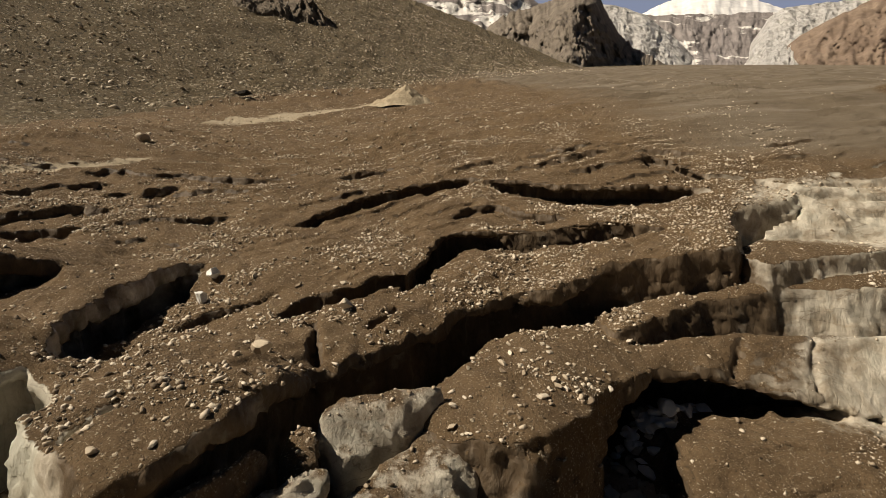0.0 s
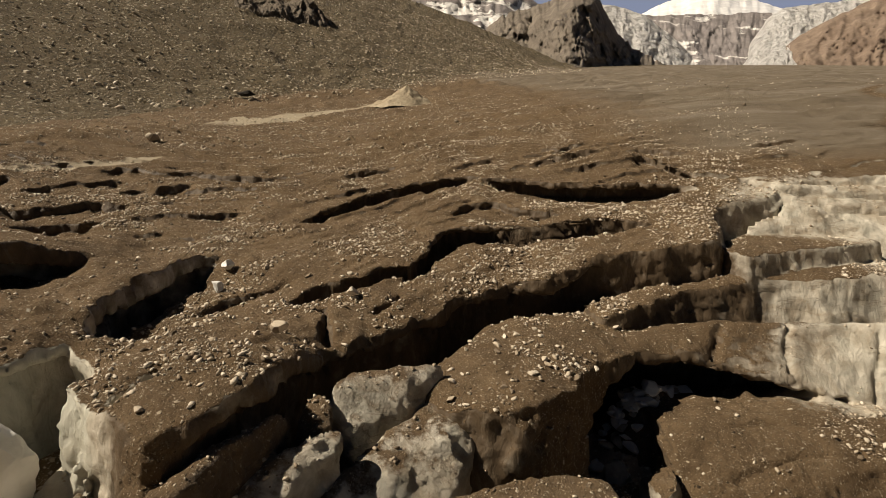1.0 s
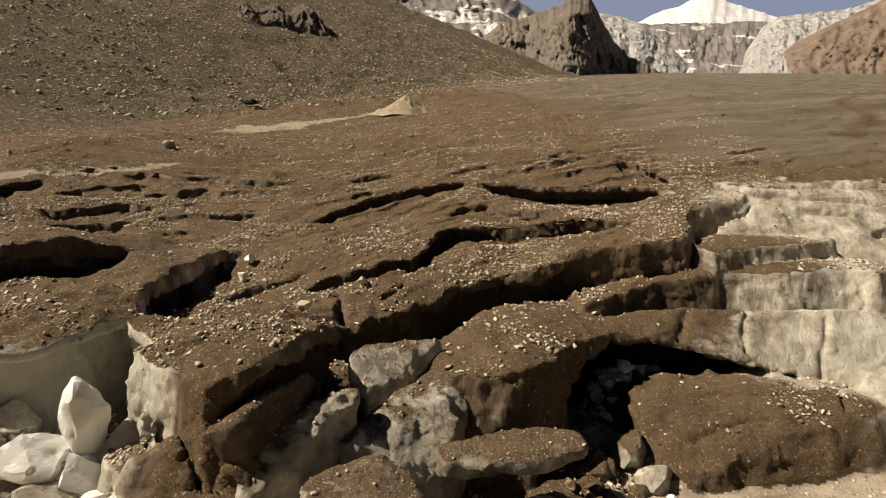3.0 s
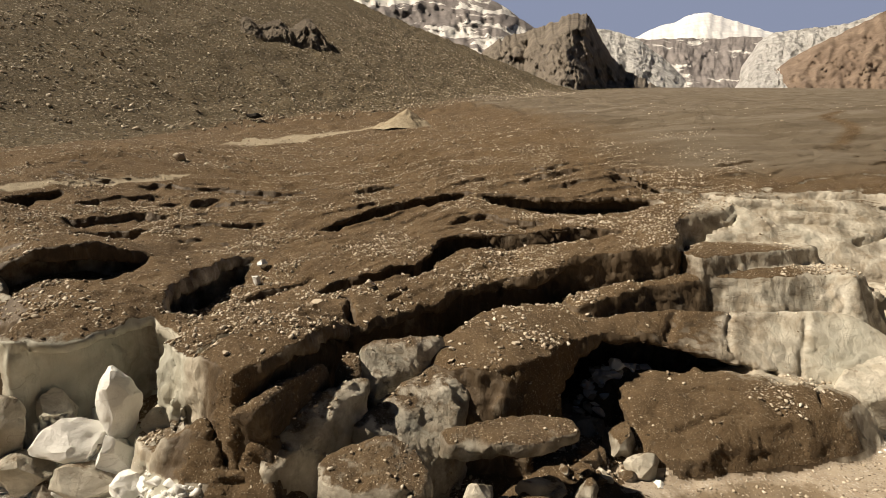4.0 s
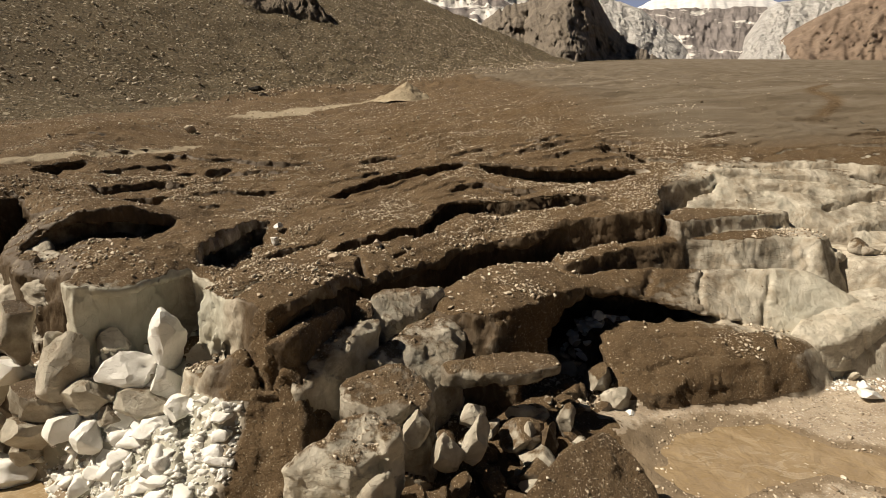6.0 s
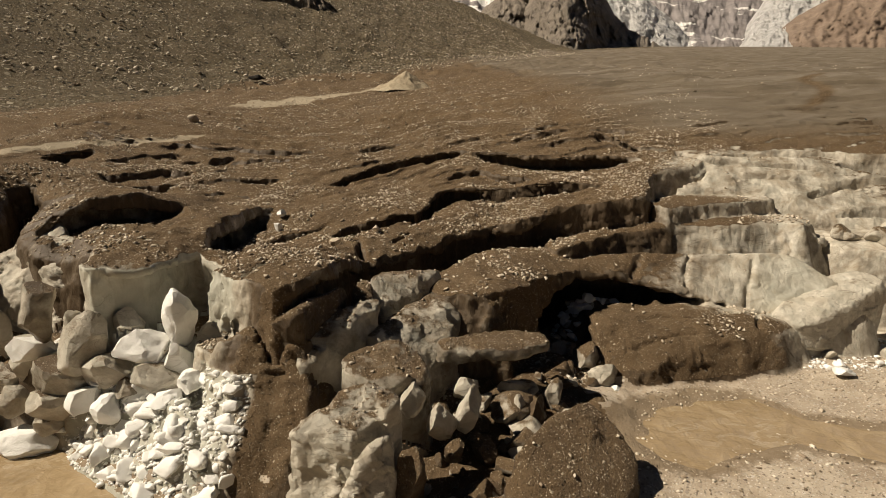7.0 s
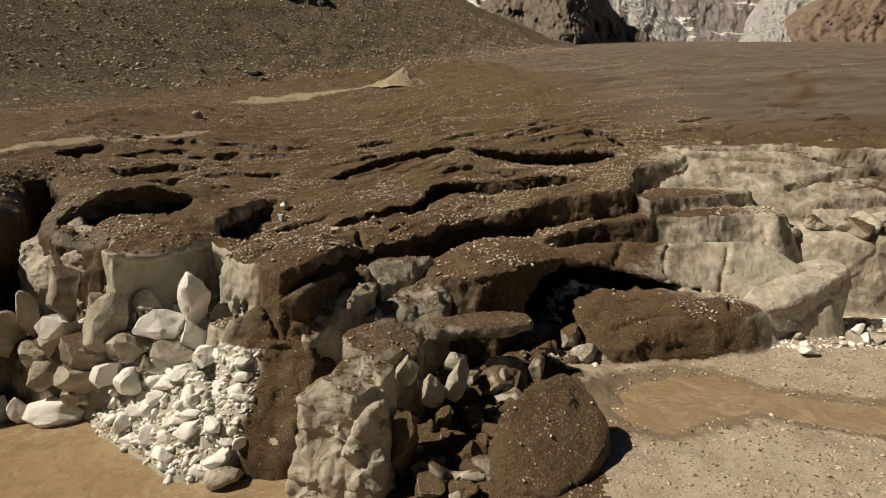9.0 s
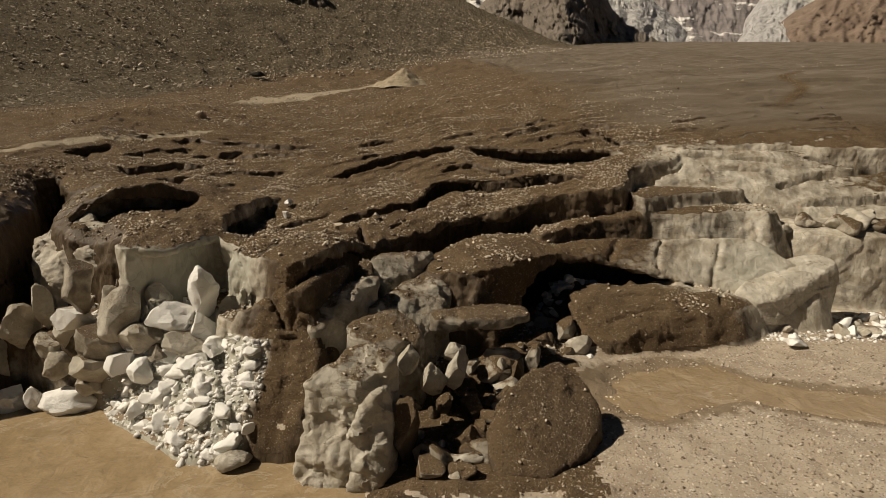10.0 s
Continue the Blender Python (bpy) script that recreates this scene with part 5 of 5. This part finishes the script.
def litter(name, count, outline, sizes, material, label, category, seed, steep=0.7, power=2.2, thin=None, flat=0.7, under=999.0, lift=0.25):
    """Countless small pieces in one mesh."""
    rng = np.random.default_rng(seed)
    ox, oy = [p[0] for p in outline], [p[1] for p in outline]
    base = []
    for k in range(6):
        P, F = faceted(300 + k, 11, 1, 0.15)
        base.append((P, F))
    wedge = np.array([(1, 0, 0), (-1, 0, 0), (0, 1, 0), (0, -1, 0), (0, 0, 1), (0, 0, -1)])
    sides = np.array([(0, 2, 4), (2, 1, 4), (1, 3, 4), (3, 0, 4), (2, 0, 5), (1, 2, 5), (3, 1, 5), (0, 3, 5)])
    plain = [(wedge * rng.uniform(0.75, 1.2, (6, 1)) + rng.uniform(-0.3, 0.3, (6, 3)), sides) for k in range(8)]
    X, Y = rng.uniform(min(ox), max(ox), count * 3), rng.uniform(min(oy), max(oy), count * 3)
    keep = inside(X, Y, outline) > 0
    if thin is not None:
        keep &= rng.uniform(size=len(X)) < thin(X, Y)
    X, Y = X[keep][:count], Y[keep][:count]
    PP, FF, at = [], [], 0
    for x, y in zip(X, Y):
        z, n = land(float(x), float(y), 400.0)
        if n.z < steep or z > under:
            continue
        r = sizes[0] * (sizes[1] / sizes[0]) ** (rng.uniform() ** power)
        P, F = base[int(rng.integers(6))] if r > sizes[0] * (sizes[1] / sizes[0]) ** 0.3 else plain[int(rng.integers(8))]
        a = rng.uniform(0, 6.283)
        c, s = math.cos(a), math.sin(a)
        q = P * np.array([r * rng.uniform(0.8, 1.4), r * rng.uniform(0.6, 1.0), r * flat * rng.uniform(0.7, 1.1)])
        tip = rng.uniform(-0.4, 0.4)
        q = np.stack([q[:, 0] * c - q[:, 1] * s, q[:, 0] * s + q[:, 1] * c, q[:, 2] + tip * q[:, 0]], 1) + np.array([x, y, z + lift * r * flat])
        PP.append(q)
        FF.append(F + at)
        at += len(q)
    return tagged(new(name, mesh_of(name, np.concatenate(PP), np.concatenate(FF), material, smooth=False)), label, category, kind="stuff")


strew("ice_chunk", 75, [(8.4, 20.4), (9.6, 22.6), (11.4, 24.2), (13.5, 25.6), (14.5, 26.4), (11, 26.2), (8.6, 24.5), (7.4, 21.8)], (0.3, 0.75), [WHITE_ICE, WHITE_ICE, GREY_ICE],
      "broken ice chunk inside a dark crevasse cave", "ice chunks in the cave", "ice chunk", 61, under=5.3, high=5.5)
strew("ice_chunk", 85, [(-0.8, 4.0), (3.0, 4.0), (3, 7), (5, 9.6), (7, 12.5), (8.4, 16), (7, 18), (3, 13.4), (-0.6, 12), (-1.2, 8)], (0.3, 1.15), [DIRTY_ICE, BROWN_ICE, BROWN_ICE, GREY_ICE],
      "broken dirty ice chunk in the collapsed front", "ice chunks at the front", "ice chunk", 62, under=4.0)
strew("ice_chunk", 60, [(25.5, 20.6), (27, 19.6), (31, 20.2), (38, 20.5), (38, 26), (33, 24.5), (29, 22.6), (26, 21.8)], (0.25, 0.95), [WHITE_ICE, WHITE_ICE, GREY_ICE],
      "white ice chunk heaped beside the gravel bar", "ice chunks by the gravel bar", "ice chunk", 63, under=3.2, steep=0.55)
strew("ice_chunk", 14, [(32, 29.5), (36, 28), (44, 28.5), (44, 32), (36, 31.8), (33, 32)], (0.8, 1.8), [GREY_ICE, PALE_ICE, DIRTY_ICE], "large pale ice block on a ledge", "ice blocks on the ledge", "ice block", 64)
strew("ice_chunk", 110, MOUND, (0.35, 0.95), [WHITE_ICE], "white ice chunk on a heap of ice rubble", "ice chunks on the heap", "ice chunk", 65, under=5.5, sink=0.95)
litter("ice_rubble", 2600, MOUND, (0.07, 0.42), WHITE_ICE, "heap of small white ice rubble sliding into the pond", "ice rubble", 66, steep=0.1, under=5.5, lift=-0.15)
litter("ice_crumbs", 700, [(24, 19.4), (38, 19.6), (39, 26), (28, 23)], (0.06, 0.3), WHITE_ICE, "small white ice crumbs beside the gravel", "ice rubble", 67, steep=0.6, under=2.6)

# stones
TOP = [(-44, 33), (-24, 14.5), (-8, 11), (3, 13), (11, 17), (24, 19), (33, 27), (33, 60), (-46, 60)]
strew("stone", 120, [(-12, 13.5), (-8, 11.5), (-5.5, 17), (-1, 24), (8, 29.5), (8, 33), (-10, 31), (-14, 22)], (0.08, 0.24), [STONE], "angular pale brown stone on the debris cover", "stones on the glacier", "stone", 71, steep=0.75)
strew("stone", 30, [(-7, 5.5), (-4, 4.2), (-2.4, 5), (-2.6, 8), (-5, 9)], (0.08, 0.24), [STONE], "angular pale stone on an ice tower", "stones on the glacier", "stone", 75, steep=0.6)
strew("stone", 60, [(-1, 18), (3, 15), (8, 22.5), (10, 26), (8, 28), (2, 24)], (0.09, 0.26), [STONE], "angular pale brown stone on the ridge", "stones on the glacier", "stone", 72, steep=0.7)
strew("stone", 80, [(11, 8), (16, 2), (34, 2), (40, 16), (28, 18.5), (20, 17), (13, 14)], (0.10, 0.28), [STONE], "rounded pale river stone on the gravel bar", "stones on the gravel bar", "stone", 73, flat=0.6)
lump("boulder", (-6.4, 18.0, 10.35), (0.62, 0.42, 0.36), (6, 4, 20), STONE, "large pale angular boulder on brown debris", 74, "boulder", 3)
lump("boulder", (-4.7, 24.7, 9.85), (0.6, 0.4, 0.34), (0, 6, 60), STONE, "pale angular boulder on brown debris", 75, "boulder", 3)
lump("ice_block", (-12.9, 29.2, land(-12.9, 29.2)[0] + 0.35), (0.45, 0.35, 0.5), (10, 18, 30), WHITE_ICE, "small upright white ice fragment beside a crevasse", 76)
lump("ice_block", (-12.5, 26.6, land(-12.5, 26.6)[0] + 0.35), (0.4, 0.3, 0.5), (0, -12, 10), WHITE_ICE, "small upright white ice fragment beside a crevasse", 77)
lump("boulder", (-33.3, 60.7, land(-33.3, 60.7)[0] + 0.4), (1.3, 0.9, 0.8), (0, 0, 20), STONE, "dark lone boulder on the debris cover", 78, "boulder", 3)
lump("erratic_boulder", (-49, 138, land(-49, 138)[0] + 1.2), (2.9, 2.0, 1.4), (0, 8, 15), rock_material("dark_gneiss", (0.03, 0.026, 0.021), (0.06, 0.05, 0.04), (0.11, 0.092, 0.072), scale=0.8), "huge dark overhanging boulder on the moraine", 79, "boulder", 3)
litter("debris_stones", 55000, TOP, (0.035, 0.22), STONE, "countless angular stones scattered over brown glacial debris", "stones", 81, power=2.8, thin=lambda x, y: np.clip(0.2 + 1.3 * fractal((x, y), 4.0, 3, 90), 0.05, 1) * np.clip(1.5 - y / 55, 0.35, 1))
litter("far_stones", 24000, [(-60, 58), (60, 58), (120, 150), (-150, 150)], (0.06, 0.34), STONE, "stones scattered over the upper glacier and moraine", "stones", 82, steep=0.5, power=2.6, thin=lambda x, y: np.clip(1.4 - y / 120 - np.maximum(x - 4, 0) / 22, 0.04, 1))
litter("hill_stones", 26000, [(-60, 112), (90, 330), (60, 420), (-120, 420), (-330, 300), (-175, 85)], (0.18, 1.0), STONE, "boulders scattered over the moraine hillside", "stones", 83, steep=0.3, power=2.3)
litter("gravel_stones", 20000, [(9, 8), (3, 3), (8, -8), (60, -8), (60, 20), (28, 20), (22, 19), (12, 16)], (0.03, 0.17), STONE, "rounded pale cobbles and pebbles of the gravel bar", "stones", 84, flat=0.6)


# ---- the pale dirt cone and the rock outcrop up the valley ----
def dirt_cone():
    n, m = 72, 26
    P = []
    for i in range(m):
        s = i / (m - 1)
        for j in range(n):
            a = 2 * math.pi * j / n
            r = s * (1 + 0.15 * math.sin(3 * a + 1) + 0.1 * noise.noise(Vector((math.cos(a) * 2, math.sin(a) * 2, s * 3))))
            x, y = 8.0 * r * math.cos(a) - 2.5 * s * (math.cos(a) < 0) * abs(math.cos(a)), 5.0 * r * math.sin(a)
            z = 4.2 * (1 - s) ** 1.3 + 0.6 * noise.fractal(Vector((x * 0.5, y * 0.5, 3)), 0.9, 2, 4) * min(1, s * 4)
            P.append((x, y, z - 0.8 * s))
    idx = np.arange(m * n).reshape(m, n)
    nx = np.roll(idx, -1, 1)
    F = np.stack([idx[:-1], idx[1:], nx[1:], nx[:-1]], -1).reshape(-1, 4)
    k = Nodes("pale_silt", 0.95)
    k.colour(k.ramp(k.noise(0.35, 9, 0.7), (0.3, (0.27, 0.215, 0.14)), (0.55, (0.45, 0.375, 0.265)), (0.8, (0.56, 0.48, 0.36))))
    k.bump(k.noise(1.2, 10, 0.7), 0.5)
    ob = tagged(new("dirt_cone", mesh_of("dirt_cone", P, F, k.m)), "pale silt-coated dirt cone rising from brown debris", "dirt cone")
    ob.matrix_world = pose(-8.0, 121, land(-8.0, 121)[0] - 0.3, 0, 0, 8)


dirt_cone()


def outcrop():
    """A band of dark fractured rock that breaks through the hillside."""
    n, m = 150, 44
    u, v = np.linspace(0, 1, n)[:, None], np.linspace(0, 1, m)[None, :]
    foot = np.stack([-88 + 46 * u + 0 * v, 232 + 46 * u + 0 * v], -1)
    tall = 17 * np.clip(np.sin(np.pi * u) * 1.5, 0, 1) * (0.7 + 0.3 * np.sin(u * 17) * np.sin(u * 5 + 1))
    lump_ = fractal((u * 30 + 0 * v, v * 9 + 0 * u), 2.0, 5, 910, 0.6)
    ridge = 1 - 2 * np.abs(fractal((u * 40 + 0 * v, v * 4 + 0 * u), 2.0, 4, 920, 0.6))
    back = 25 * v ** 1.3 - 1.7 * (lump_ + 0.7 * ridge) * np.sin(np.pi * v) ** 0.5
    X, Y = foot[..., 0] - 0.45 * back, foot[..., 1] + 0.9 * back
    base = np.array([[land(float(-88 + 46 * a), float(232 + 46 * a), 400.0)[0] for a in u[:, 0]]]).T
    Z = base - 2.0 + (tall + 6) * v ** 0.8
    P = np.stack([X, Y, Z], -1).reshape(-1, 3)
    idx = np.arange(n * m).reshape(n, m)
    F = np.stack([idx[:-1, :-1], idx[1:, :-1], idx[1:, 1:], idx[:-1, 1:]], -1).reshape(-1, 4)
    rock = rock_material("fractured_schist", (0.15, 0.12, 0.09), (0.28, 0.23, 0.175), (0.40, 0.34, 0.27), scale=0.12)
    tagged(new("rock_outcrop", mesh_of("rock_outcrop", P, F, rock)), "dark fractured rock outcrop on the moraine hillside", "rock outcrop", kind="structure")


outcrop()

# glowing backdrop added for the pale hazy sky at the valley head, far behind the mountains
haze = Nodes("hazy_sky", 1.0)
glow = haze.t.nodes.new("ShaderNodeEmission")
glow.inputs[0].default_value = (0.175, 0.20, 0.28, 1)
glow.inputs[1].default_value = 1.1
haze.t.links.new(glow.outputs[0], haze.t.nodes["Material Output"].inputs[0])
bow = [(4700 * math.sin(a), 4700 * math.cos(a)) for a in np.linspace(-0.9, 0.9, 40)]
me = bpy.data.meshes.new("backdrop")
me.from_pydata([(x, y, 200) for x, y in bow] + [(x, y, 3200) for x, y in bow], [], [(k, k + 1, 41 + k, 40 + k) for k in range(39)])
me.materials.append(haze.m)
tagged(new("backdrop", me), "hazy blue sky above the valley head", "sky", kind="structure")
